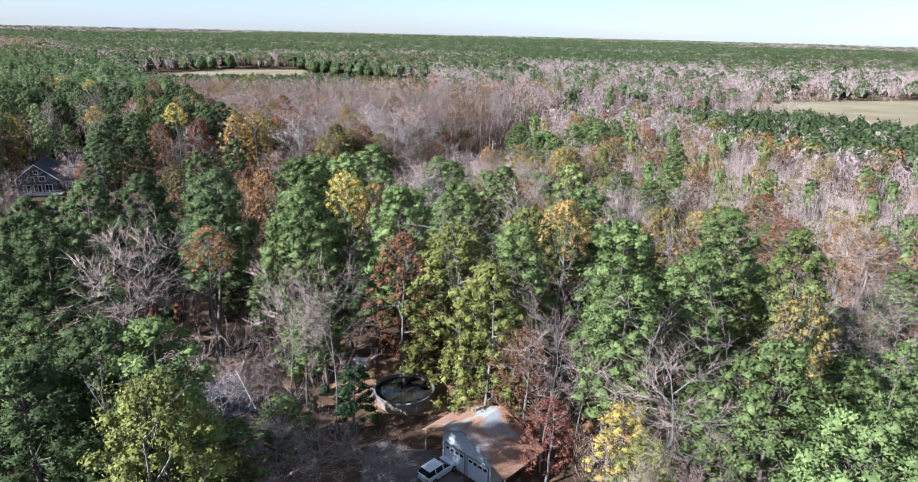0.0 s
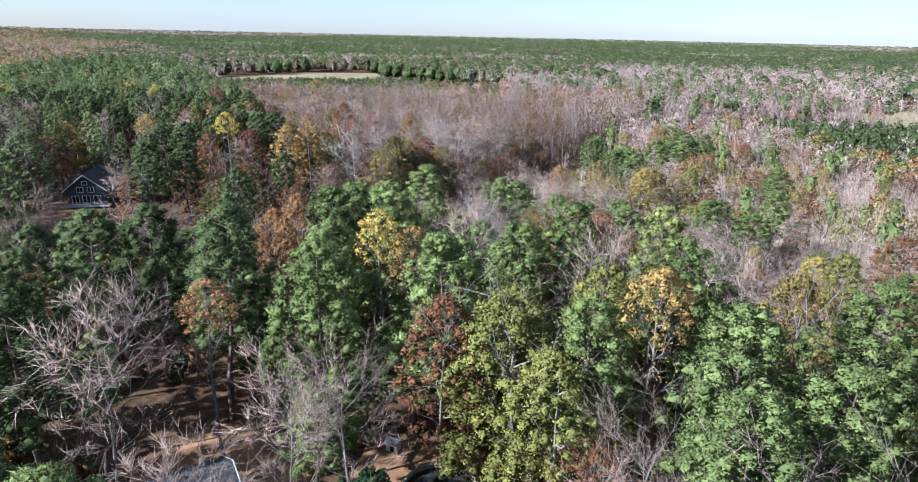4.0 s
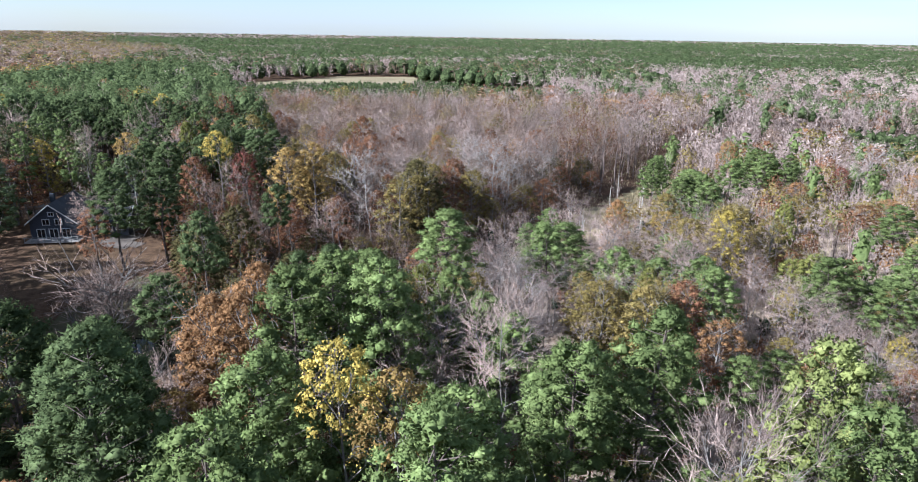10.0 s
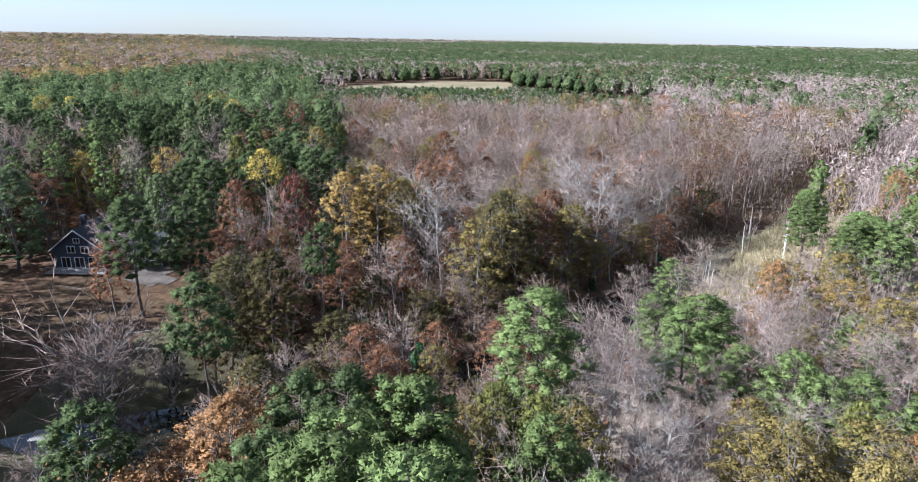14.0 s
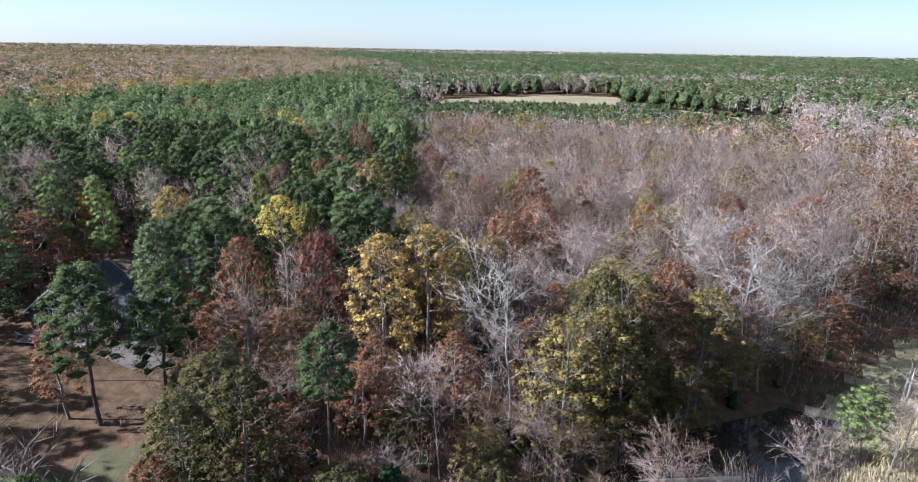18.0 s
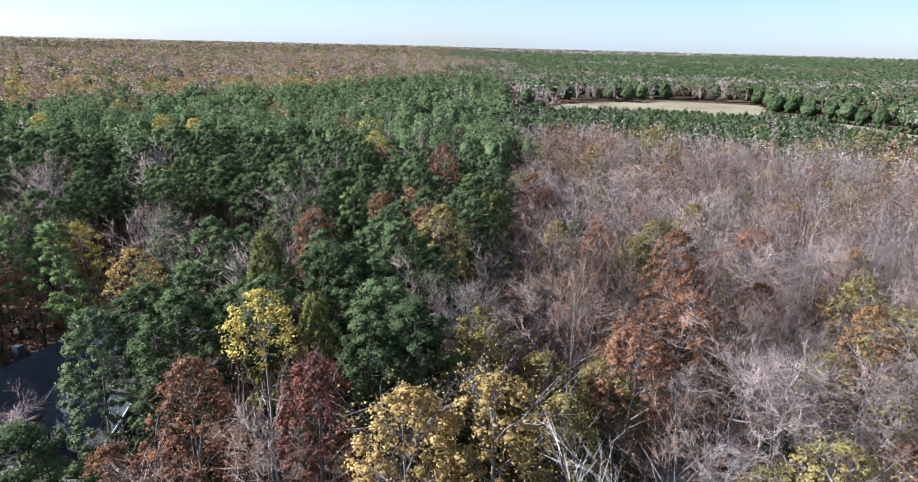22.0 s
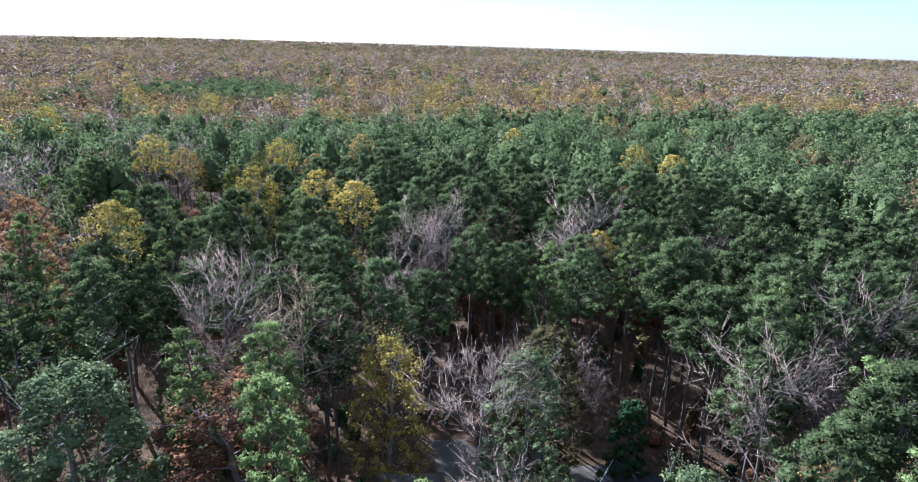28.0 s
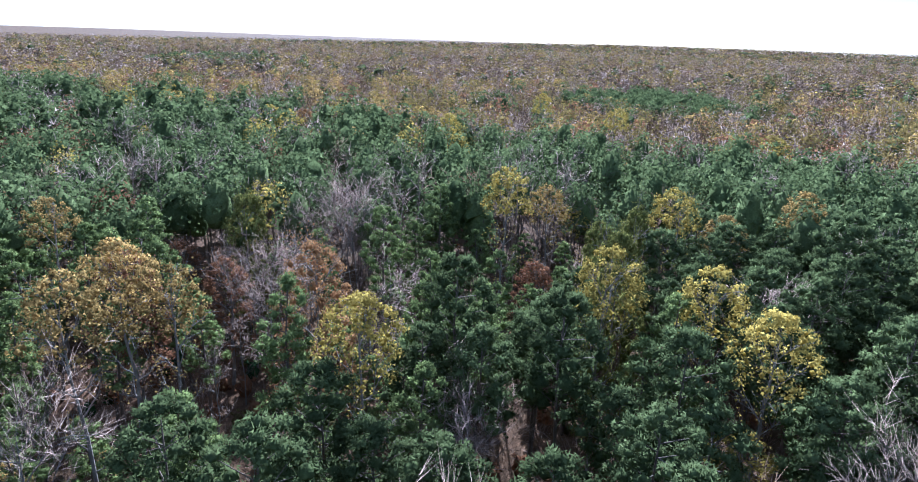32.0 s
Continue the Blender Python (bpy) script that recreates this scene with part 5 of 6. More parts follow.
LONE += [
    ("honey", [(-54, 166.6, 20.5, 1.25), (-57.9, 162.4, 20, 1.2)]),
    # The last five stand out of view, added to shade the lawn.
    ("shaded_pine", [(-48, 66, 21), (-52, 73, 20), (-45, 58, 21), (-55, 64, 21), (-112, 126, 20), (-106, 121, 21), (-100, 117, 20), (-95, 112, 20), (-108, 113, 20)]),
    ("full_pine", [(-13.6, 108.6, 18, 1.1), (-5.9, 98.4, 18, 1.1), (-1.8, 91.9, 18, 1.1), (-9.3, 104.8, 17, 1.1), (-18.7, 102.7, 18, 1.1), (8.0, 106.9, 15, 1.1)]),
    ("bare", [(-22.2, 93.0, 17, 1.1), (-14.6, 95.6, 17, 1.1), (-5.6, 95.6, 17, 1.1), (-11.7, 99.5, 17, 1.1)]),
    ("full_pine", [(-30.7, 104.7, 19.5, 1.0), (-27.2, 104.8, 20.5, 1.05), (-23.6, 106.2, 20, 1.1), (-20.3, 103.4, 18.5, 1.05), (-28.8, 99.2, 19.5, 1.05), (-18.9, 98.5, 19, 1.05), (-20.5, 106.2, 20), (-7.4, 148.5, 12, 1.3), (-2.7, 149.3, 12, 1.7), (20.6, 221.3, 12), (26.4, 203.4, 12, 1.4), (28.1, 188.7, 12, 1.4), (8.2, 133.6, 12), (11.8, 135.0, 12), (26.1, 196.6, 13, 1.4), (36.5, 210.3, 13, 1.5), (48.3, 230.7, 13, 1.6), (52.8, 223.0, 13, 1.4), (36.3, 137.7, 13, 1.3), (40.1, 130.5, 13, 1.2), (58.5, 172.6, 13, 1.4), (18.3, 209.2, 13), (27.9, 109.0, 13), (6.0, 135.7, 13), (55.8, 73.1, 15, 1.2), (24.9, 87.5, 15), (47.4, 140.2, 15, 1.2), (30.9, 80.1, 15, 1.3), (47.3, 224.0, 13, 1.4), (27.0, 193.5, 13, 1.2)]),
    ("yg", [(-19.0, 116.6, 15, 0.8), (-15.2, 116.3, 15, 0.85), (38.0, 169.6, 13, 0.7), (9.4, 127.8, 13, 0.6), (42.3, 100.2, 16, 0.8), (31.3, 61.9, 16, 0.7)]),
    ("tan", [(-12.4, 115.6, 15), (-20.2, 112.6, 15), (1.1, 126.7, 12), (3.3, 123.8, 12, 1.5), (5.2, 121.2, 12, 1.1), (10.1, 126.0, 12, 1.5), (11.0, 122.3, 12, 1.2), (27.7, 164.9, 13, 1.9), (16.6, 171.2, 13, 1.2), (18.5, 154.6, 13, 1.2), (32.4, 158.1, 13, 1.2), (27.3, 162.1, 14, 1.3), (41.9, 173.4, 14, 1.2), (-34.9, 183.6, 15, 1.4), (-34.8, 214.8, 15, 1.3), (-53.8, 183.3, 15), (-24.2, 182.6, 15, 1.2), (-32.3, 179.0, 15, 1.3)]),
    ("orange", [(-37.4, 108.7, 15), (-37.4, 105.3, 15, 1.2), (-36.7, 101.1, 15, 1.3), (-37.1, 98.4, 15, 1.2), (16.5, 114.9, 12, 1.2), (47.4, 194.3, 12, 1.2), (13.3, 125.9, 12, 0.7), (44.2, 251.4, 12), (59.3, 188.2, 9, 1.8), (66.6, 195.1, 9, 1.3), (62.9, 98.7, 14), (62.8, 90.9, 14, 1.3)]),
    ("white", [(-11.4, 128.5, 12), (-7.9, 132.3, 12, 0.8), (-10.0, 125.6, 12), (73.9, 226.2, 15, 1.4), (-19.7, 191.2, 17, 1.1), (-27.9, 200.5, 17, 1.1)]),
    ("bare", [(-2.9, 131.2, 11), (6.3, 154.4, 11), (15.0, 146.0, 11), (16.2, 142.3, 11), (6.2, 129.3, 11, 1.3), (-6.1, 118.5, 11), (0.5, 158.4, 11), (-0.6, 172.6, 11, 1.3), (5.1, 152.9, 11, 1.2), (15.2, 148.6, 11, 1.2), (24.1, 133.2, 11, 1.4), (29.1, 130.0, 11, 1.4), (21.1, 151.6, 11), (30.8, 124.6, 11, 1.2), (58.7, 86.1, 15, 1.4), (27.7, 106.6, 15, 1.2), (48.5, 63.7, 15, 1.4), (68.6, 220.3, 14, 1.4), (-46.3, 192.0, 16, 1.5), (-41.1, 188.4, 16, 1.4), (-35.8, 193.9, 16, 1.5), (-30.8, 204.7, 16, 1.4), (-25.9, 200.3, 16, 1.3), (-15.8, 217.2, 16, 1.4), (-13.5, 213.2, 16, 1.3), (-64.7, 236.7, 16, 1.6), (-86.2, 263.3, 16, 1.7), (-85.0, 244.9, 16, 1.5)]),
    ("gold", [(8.9, 170.4, 11, 1.5), (16.0, 164.6, 11, 1.3)]),
    ("red", [(65.8, 220.9, 11)]),
    ("yellow", [(38.0, 121.3, 9, 0.8), (29.4, 135.1, 9, 0.7)]),
    ("rust", [(57.3, 115.6, 14, 1.4), (53.8, 99.6, 14, 1.3), (4.7, 64.9, 14, 0.9), (6.9, 56.3, 14, 0.8), (8.7, 52.7, 14, 0.8), (-57.2, 210.9, 15, 1.5), (-55.3, 236.3, 15, 1.5), (-40.2, 222.3, 15, 1.2), (-13.1, 238.4, 15, 1.5), (-21.6, 210.0, 15, 1.2), (-55.9, 194.7, 15, 1.3)]),
    ("olive", [(-36.4, 173.7, 13, 0.8)]),
    ("rust", [(-28.5, 185.9, 15, 1.1)]),
    ("tan", [(-34.9, 161.7, 15, 1.3), (-32.1, 166.1, 15, 1.3)]),
    ("brown", [(-68.4, 199.6, 15, 1.3), (-84.7, 222.0, 15, 1.5), (-60.3, 194.8, 15, 1.3)]),
]
taken = []
for kind, rows in LONE:
    for x, y, top, *wide in rows:
        if any(math.hypot(x - a, y - b) < 1.8 for a, b in taken):
            continue
        # West of x = -24 full pines take the needles darkened for shade.
        K["shaded_pine" if kind == "full_pine" and x < -24 else kind].plant(x, y, top, *(wide or [1.2 if kind == "full_pine" else 1.0]))
        taken.append((x, y))

# brown scrub and small trees crowding the creek's shaded bank
BANK = [(-66, 146), (-54, 145), (-42, 156), (-34, 170), (-25, 188), (-12, 212), (4, 248)]
rng = np.random.RandomState(15)
for (ax, ay), (bx, by) in zip(BANK[:-1], BANK[1:]):
    for k in range(int(math.hypot(bx - ax, by - ay) / 2.1)):
        s, kind = rng.uniform(), rng.choice(["rust", "olive", "tan", "brown", "brown", "bush"])
        x, y = ax + (bx - ax) * s + rng.normal(0, 3.2), ay + (by - ay) * s + rng.normal(0, 2.4)
        if line_distance(x, y, CREEK) > 3 and np.min(np.hypot(x - np.array(taken)[:, 0], y - np.array(taken)[:, 1])) > 1.6:
            K[kind].plant(x, y, float(height(x, y)) + {"bush": 4.0}.get(kind, rng.uniform(6, 12)), 1.3)
            taken.append((x, y))
taken = np.array(taken)

# the trees between them, near the flight
rng = np.random.RandomState(5)
px, py = places(-225, 110, 16, 290, 5.2, rng)
near = line_distance(px, py, FLIGHT)


def close_by(x, y):
    """Where the trees stand one by one."""
    return line_distance(x, y, FLIGHT) < np.where(zone(x, y) == "regrowth", 75, 84)


# The polygon adds unseen trees whose shadows reach the lawn.
keep = (in_view(px, py) & close_by(px, py)) | inside(px, py, [(-124, 104), (-94, 104), (-92, 118), (-124, 128)])
for poly in CLEARINGS:
    keep &= ~inside(px, py, poly)
keep &= np.min(np.hypot(px[:, None] - taken[None, :, 0], py[:, None] - taken[None, :, 1]), 1) > 3.4
creek_gap = line_distance(px, py, CREEK)
meadow_gap = line_distance(px, py, [(-12, 172), (0, 195), (12, 225), (26, 262)])
keep &= (creek_gap > 3.2) & ((meadow_gap > 14.5) | (rng.uniform(size=len(px)) < 0.08))
px, py, near = px[keep], py[keep], near[keep]
zones = zone(px, py)
kinds, tops = pick(zones, rng)
beside = np.min(np.hypot(px[:, None] - taken[None, :, 0], py[:, None] - taken[None, :, 1]), 1)
tops = np.where(np.isin(zones, ["front", "hardwood", "southwest"]), tops * np.interp(beside, [4, 10], [0.66, 1.0]), tops)
for x, y, z, kind, top, d in zip(px, py, zones, kinds, tops, near):
    # Western fill pines carry the shade in their needle colour too.
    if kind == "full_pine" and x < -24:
        kind = "shaded_pine"
    if z != "field":
        K[kind].plant(x, y, top, 1.15 if kind == "full_pine" and top < 13 else 1.0)


# ---- woods farther off: joined, nobody could count them ----
def cloud(seed, h, R, base, n, per, size, low=0.6, top=2.2, rho=0.4, core=0.7, body=(0.72, 4, 6)):
    """A crown of rounded leaf tufts for trees at middle distance."""
    r = np.random.RandomState(seed)
    g = Geo()
    C, u = envelope(r, n, h, R, base, low, top, (0.65, 1.0) if body[0] else (0.45, 0.95))
    if body[0]:
        inner(g, r, h, R, base, low, top, *body, 0.25)
    puffs(g, r, C, R * rho * (1 - 0.3 * u), per, size, core=core, coarse=True)
    return g


def tufted(seed, h, R, base, lumps, per, size, body, low=0.65, top=2.4, rings=(4, 6), slim=0.8):
    """A far crown: rounded lumps of leaf clumps over an uneven body."""
    r = np.random.RandomState(seed)
    g = Geo()
    if body:
        inner(g, r, h, R, base, low, top, body, *rings, 0.3)
    if lumps:
        C, u = envelope(r, lumps, h, R, base, low, top, (0.45, 0.95))
        n = lumps * per
        rl = np.repeat(R * r.uniform(0.28, 0.46, lumps), per)[:, None]
        mid = h * (base + 0.3 * (1 - base))
        skin = np.repeat(unit((C - [0, 0, mid]) * [1, 1, 0.6]), per, 0)
        v = unit(r.normal(size=(n, 3)) + skin * 0.9)
        p = np.repeat(C, per, 0) + v * rl * r.uniform(0.7, 1.1, (n, 1))
        nrm = unit(v + r.normal(0, 0.45, v.shape))
        a = unit(np.cross(nrm, r.normal(size=v.shape)))
        b = np.cross(nrm, a)
        s = size * r.uniform(0.6, 1.3, (n, 1))
        face = unit(v * 0.6 + skin * 0.6 + r.normal(0, 0.2, v.shape))
        g.add(np.stack([p + a * s, p - a * s * 0.5 + b * s * slim, p - a * s * 0.5 - b * s * slim], 1), np.arange(n * 3), np.repeat(face, 3, 0))
    return g


def wisps(seed, h, R, base, n, w, forks=7):
    """Bare twigs of a tree far off, fanning out from its boughs."""
    r = np.random.RandomState(seed)
    g = Geo()
    fork = np.array([0, 0, h * (base + 0.1)])
    a = np.arange(forks) * 2.4 + r.uniform(-0.4, 0.4, forks)
    out = np.sqrt((np.arange(forks) + 0.5) / forks) * 0.72
    tip = np.column_stack([np.cos(a) * out * R, np.sin(a) * out * R, h * (1 - 0.06 - 0.34 * (1 - base) * out**2) * r.uniform(0.9, 1.0, forks)])
    g.blades(np.repeat(fork[None], forks, 0) * [1, 1, 0.6], tip - fork * [1, 1, 0.6], np.linalg.norm(tip - fork * [1, 1, 0.6], axis=1), w * 1.4, r)
    k = r.randint(0, forks, n)
    q = r.uniform(0.25, 0.95, (n, 1))
    c = fork + (tip[k] - fork) * q
    d = unit(unit(tip[k] - fork) * 0.7 + r.normal(0, 0.5, c.shape) + [0, 0, 0.35])
    face = unit((c - [0, 0, h * 0.55]) * [1, 1, 0.8] / R + r.normal(0, 0.35, c.shape))
    g.blades(c, d, r.uniform(0.3, 0.62, n) * R, w, r, None, face)
    return g


def woods(name, label, geos, stems, mat, X, Y, S, wide, rng):
    if not len(X):
        return
    Z = height(X, Y) - 0.1
    turn, form = rng.uniform(0, 6.283, len(X)), rng.randint(0, len(geos), len(X))
    form = np.minimum(form, len(stems) - 1) if stems else form
    root = None
    for part_name, forms, mt in ((name, geos, mat), ("stems", stems, M["bark"])):
        if forms is None:
            continue
        V, F, N, n = [], [], [], 0
        for k, g in enumerate(forms):
            m = form == k
            v, f = g.arrays()
            c, s = np.cos(turn[m])[:, None], np.sin(turn[m])[:, None]
            sx = (np.sqrt(S[m]) * wide)[:, None]
            vx = X[m][:, None] + (v[None, :, 0] * c - v[None, :, 1] * s) * sx
            vy = Y[m][:, None] + (v[None, :, 0] * s + v[None, :, 1] * c) * sx
            vz = Z[m][:, None] + v[None, :, 2] * S[m][:, None]
            V.append(np.stack([vx, vy, vz], -1).reshape(-1, 3))
            w = g.faces()
            N.append(np.stack([w[None, :, 0] * c - w[None, :, 1] * s, w[None, :, 0] * s + w[None, :, 1] * c, w[None, :, 2] + 0 * c], -1).reshape(-1, 3))
            F.append((f[None] + (n + np.arange(m.sum()) * len(v))[:, None, None]).reshape(-1, 3))
            n += m.sum() * len(v)
        ob = new(part_name, mesh_np(part_name, np.concatenate(V), np.concatenate(F), mt, np.concatenate(N)))
        if root is None:
            root = tagged(ob, label, "woods", kind="stuff")
        else:
            ob.parent = root
            tagged(ob, "dark stems", kind="stuff")


def stem(seed, h, w):
    g = Geo()
    g.tubes([[0, 0, 0]], [[0, 0, h]], w, w * 0.4, 3)
    return g


FAMILY = {"pine": "stand", "light_pine": "stand", "full_pine": "pine", "bare": "twig", "thin": "twig", "bush": "twig", "white": "pale_twig", "brown": "brown_twig",
          "cedar": "stand", "tan": "tan", "gold": "gold", "lemon": "yellow", "yellow": "yellow", "orange": "orange", "rust": "rust", "olive": "olive", "yg": "yg"}
LABEL = {"stand": "dense dark green pine woods", "pine": "scattered bright green pines", "twig": "leafless grey-pink hardwood forest", "pale_twig": "pale leafless sycamores in the forest", "brown_twig": "leafless brown-twigged forest trees",
         "tan": "tan and olive autumn forest trees", "gold": "golden autumn forest trees", "yellow": "yellow autumn forest trees", "orange": "orange autumn forest trees",
         "rust": "rust-brown autumn forest trees", "olive": "olive-brown forest trees", "yg": "yellow-green forest trees"}


def far_woods(inner, outer, step, level, title, seed, wide=1.0, only="", behind=False):
    """Woods in a ring. level 0: tufts and twigs; 1: fewer of them; 2 and 3: lumpy crowns."""
    r = np.random.RandomState(seed)
    x, y = places(-outer - 130, outer + 20, -outer - 20, outer + 190, step, r)
    d = line_distance(x, y, FLIGHT)
    seen = in_view(x, y) & ~close_by(x, y)
    keep = (~in_view(x, y) if behind else seen) & (d < outer) & (d >= inner)
    for poly in CLEARINGS:
        keep &= ~inside(x, y, poly)
    x, y = x[keep], y[keep]
    z = zone(x, y)
    keep = (z == only) if only else (z != "field") & ((z != "young") | (line_distance(x, y, FLIGHT) < 150))
    meadow = line_distance(x, y, [(-12, 172), (0, 195), (12, 225), (26, 262)])
    keep &= ((meadow > np.where(y > 240, 7, 14)) | (r.uniform(size=len(x)) < 0.1)) & (line_distance(x, y, CREEK) > 3)
    x, y, z = x[keep], y[keep], z[keep]
    kinds, tops = pick(z, r)
    kinds[(kinds == "rust") & (r.uniform(size=len(x)) < (0.3, 0.6, 0.75, 0.75)[level])] = "brown"
    # Unseen trees near the start are kept low to cast less shade.
    if behind:
        tops = np.where((x > -20) & (line_distance(x, y, FLIGHT) < 70), tops * 0.6, tops)
    tops = np.where((z == "young"), tops * np.interp(y, [430, 530], [1, 0.6]), tops)
    fam = np.array([FAMILY[k] for k in kinds])
    where = " in a young plantation" if only else " round about" if behind else (" nearby", " at middle distance", " far away", " at the horizon")[level]
    tall = tops > 13
    for f in sorted(set(fam)):
        for high in (True, False):
            m = (fam == f) & (tall == high)
            if m.any():
                h = 20 if high else 9
                geos, mat = far_forms(f, level, seed, h, 1.0 if high else 0.62)
                stems = [stem(k, h * 0.65, 0.14) for k in range(4)] if level < 2 else None
                low = "" if high else " of low growth"
                woods(title, LABEL[f] + low + where, geos, stems, mat, x[m], y[m], (tops[m] - height(x[m], y[m])) / h, wide, r)


def far_forms(f, level, seed, h, fit):
    """Some crowns of one family for one distance, and their leaves."""
    evergreen = f in ("pine", "stand")
    R, base = (3.7 * fit, 0.6) if evergreen else (4.6 * fit, 0.5)
    if fit < 1:
        base = 0.25
    if "twig" in f:
        mat = M["brown_mass" if f == "brown_twig" else "twig_mass"]
        R = 5.0 * fit
        if level == 0:
            if fit < 1:
                return [wisps(seed + k, h, R, 0.08, 150, 0.04, 9) for k in range(5)], mat
            forms = []
            for k in range(5):
                wood, crown = bare_geo(seed + k, h, R, 0.3, 8, 3, 3, 4, 0.8, 0.05, 0.85)
                crown.V, crown.N, crown.F = crown.V + wood.V, crown.N + wood.N, crown.F + [q + crown.n for q in wood.F]
                crown.n += wood.n
                forms.append(crown)
            return forms, mat
        count, w, lumps, per, size, body = ((0, 0), (130, 0.12, 12, 7, 0.6, 0.0), (14, 0.16, 10, 5, 0.75, 0.0), (0, 0.6, 5, 3, 1.1, 0.0))[level]
        forms = []
        for k in range(5):
            g = tufted(seed + k, h, R, ((0.35, 0.35, 0.15, 0.15)[level] if fit == 1 else 0.1), lumps, per, size, body, rings=((4, 6), (4, 6), (3, 6), (2, 5))[level], slim=(0.2, 0.2, 0.3, 0.5)[level])
            if count:
                w_ = wisps(seed + k, h, R, 0.3 if fit == 1 else 0.1, count, w)
                g.V, g.N, g.F = g.V + w_.V, g.N + w_.N, g.F + [q + g.n for q in w_.F]
                g.n += w_.n
            forms.append(g)
        return forms, mat
    if f in ("gold", "yellow"):
        R, base = 3.8 * fit, 0.62 * fit
    if level > 1:
        base = 0.12 if evergreen else 0.25
    if level > 1 and not evergreen:
        lumps, per, size, body = ((9, 5, 0.55, 0.0), (4, 3, 0.9, 0.0))[level - 2]
        return [tufted(seed + k, h, R, base, lumps, per, size, body) for k in range(5)], M[f]
    lumps, per, size, body = ((18, 18, 0.34, 0.6), (14, 11, 0.5, 0.5), (3, 4, 0.6, 0.98), (0, 3, 1.7, 1.0))[level]
    if level < 2 and not evergreen:
        lumps, per, body = ((26, 18, 0.0), (20, 12, 0.0))[level]
        size = (0.24, 0.36)[level]
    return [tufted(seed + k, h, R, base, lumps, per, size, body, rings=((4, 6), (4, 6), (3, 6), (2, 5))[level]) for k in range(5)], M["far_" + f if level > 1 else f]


far_woods(0, 150, 5.0, 0, "woods", 300)
far_woods(150, 360, 6.0, 1, "woods", 350, 1.15)
far_woods(150, 700, 4.4, 2, "young_woods", 370, 1.0, "young")
far_woods(360, 1300, 10, 2, "far_woods", 400, 1.7)
far_woods(1300, 2500, 18, 3, "distant_woods", 500, 2.9)
far_woods(2500, 4900, 42, 3, "horizon_woods", 550, 6.5)
far_woods(0, 420, 7.2, 2, "woods_behind", 580, 1.5, behind=True)


# ---- undergrowth ----
def straw(seed):
    r = np.random.RandomState(seed)
    g = Geo()
    c = r.normal(0, 0.9, (22, 3)) * [1, 1, 0]
    g.blades(c, r.normal(0, 0.35, (22, 3)) + [0, 0, 1], r.uniform(0.5, 1.2, 22), 0.12, r, None, unit(r.normal(0, 0.5, (22, 3)) + [0, 0, 1]))
    return g


r = np.random.RandomState(71)
gx, gy = places(-40, 330, 60, 520, 3.6, r)
keep = in_view(gx, gy) & (np.isin(zone(gx, gy), ["regrowth", "bare_belt"]) | (line_distance(gx, gy, CREEK) < 16) & (gy > 196)) & ((line_distance(gx, gy, CREEK) > 5) | (gy > 196)) & (wander(gx, gy, 31.0) + r.uniform(-0.5, 0.5, len(gx)) > -0.25)
gx, gy = gx[keep], gy[keep]
woods("dry_grass", "tall straw-coloured dry grass between saplings", [straw(q) for q in range(4)], None, M["reed"], gx, gy, r.uniform(0.7, 1.4, len(gx)), 1.4, r)


def brush(seed, n, h, w):
    r = np.random.RandomState(seed)
    g = Geo()
    a = r.uniform(0, 6.283, n)
    c = np.column_stack([np.cos(a), np.sin(a), np.zeros(n)]) * r.uniform(0, 0.9, (n, 1)) + [0, 0, 1] * r.uniform(0, 0.5 * h, (n, 1))
    d = np.column_stack([np.cos(a) * 0.5, np.sin(a) * 0.5, np.ones(n)]) + r.normal(0, 0.25, (n, 3))
    g.blades(c, d, r.uniform(0.4, 0.8, n) * h, w, r)
    return g


r = np.random.RandomState(73)
sx, sy = places(-95, 200, 70, 420, 3.3, r)
sz = zone(sx, sy)
keep = in_view(sx, sy) & np.isin(sz, ["regrowth", "hardwood", "bare_belt"]) & (line_distance(sx, sy, CREEK) > 5) & (np.hypot(sx + 40, sy - 100) < 330)
for poly in CLEARINGS:
    keep &= ~inside(sx, sy, poly)
keep &= line_distance(sx, sy, [(-12, 172), (0, 195), (12, 225), (26, 262)]) > 15
sx, sy, sz = sx[keep], sy[keep], sz[keep]
for zone_name, mat, label in (("regrowth", "twig_mass", "thicket of pale leafless saplings"), ("hardwood", "brown_twig", "brown leafless saplings under the hardwoods"), ("bare_belt", "twig_mass", "far thicket of grey leafless saplings")):
    m = sz == zone_name
    woods("sapling_thicket", label, [wisps(620 + q, 7, 2.0, 0.1, 60, 0.04) for q in range(4)], None, M[mat], sx[m], sy[m], r.uniform(0.6, 1.25, m.sum()), 1.0, r)

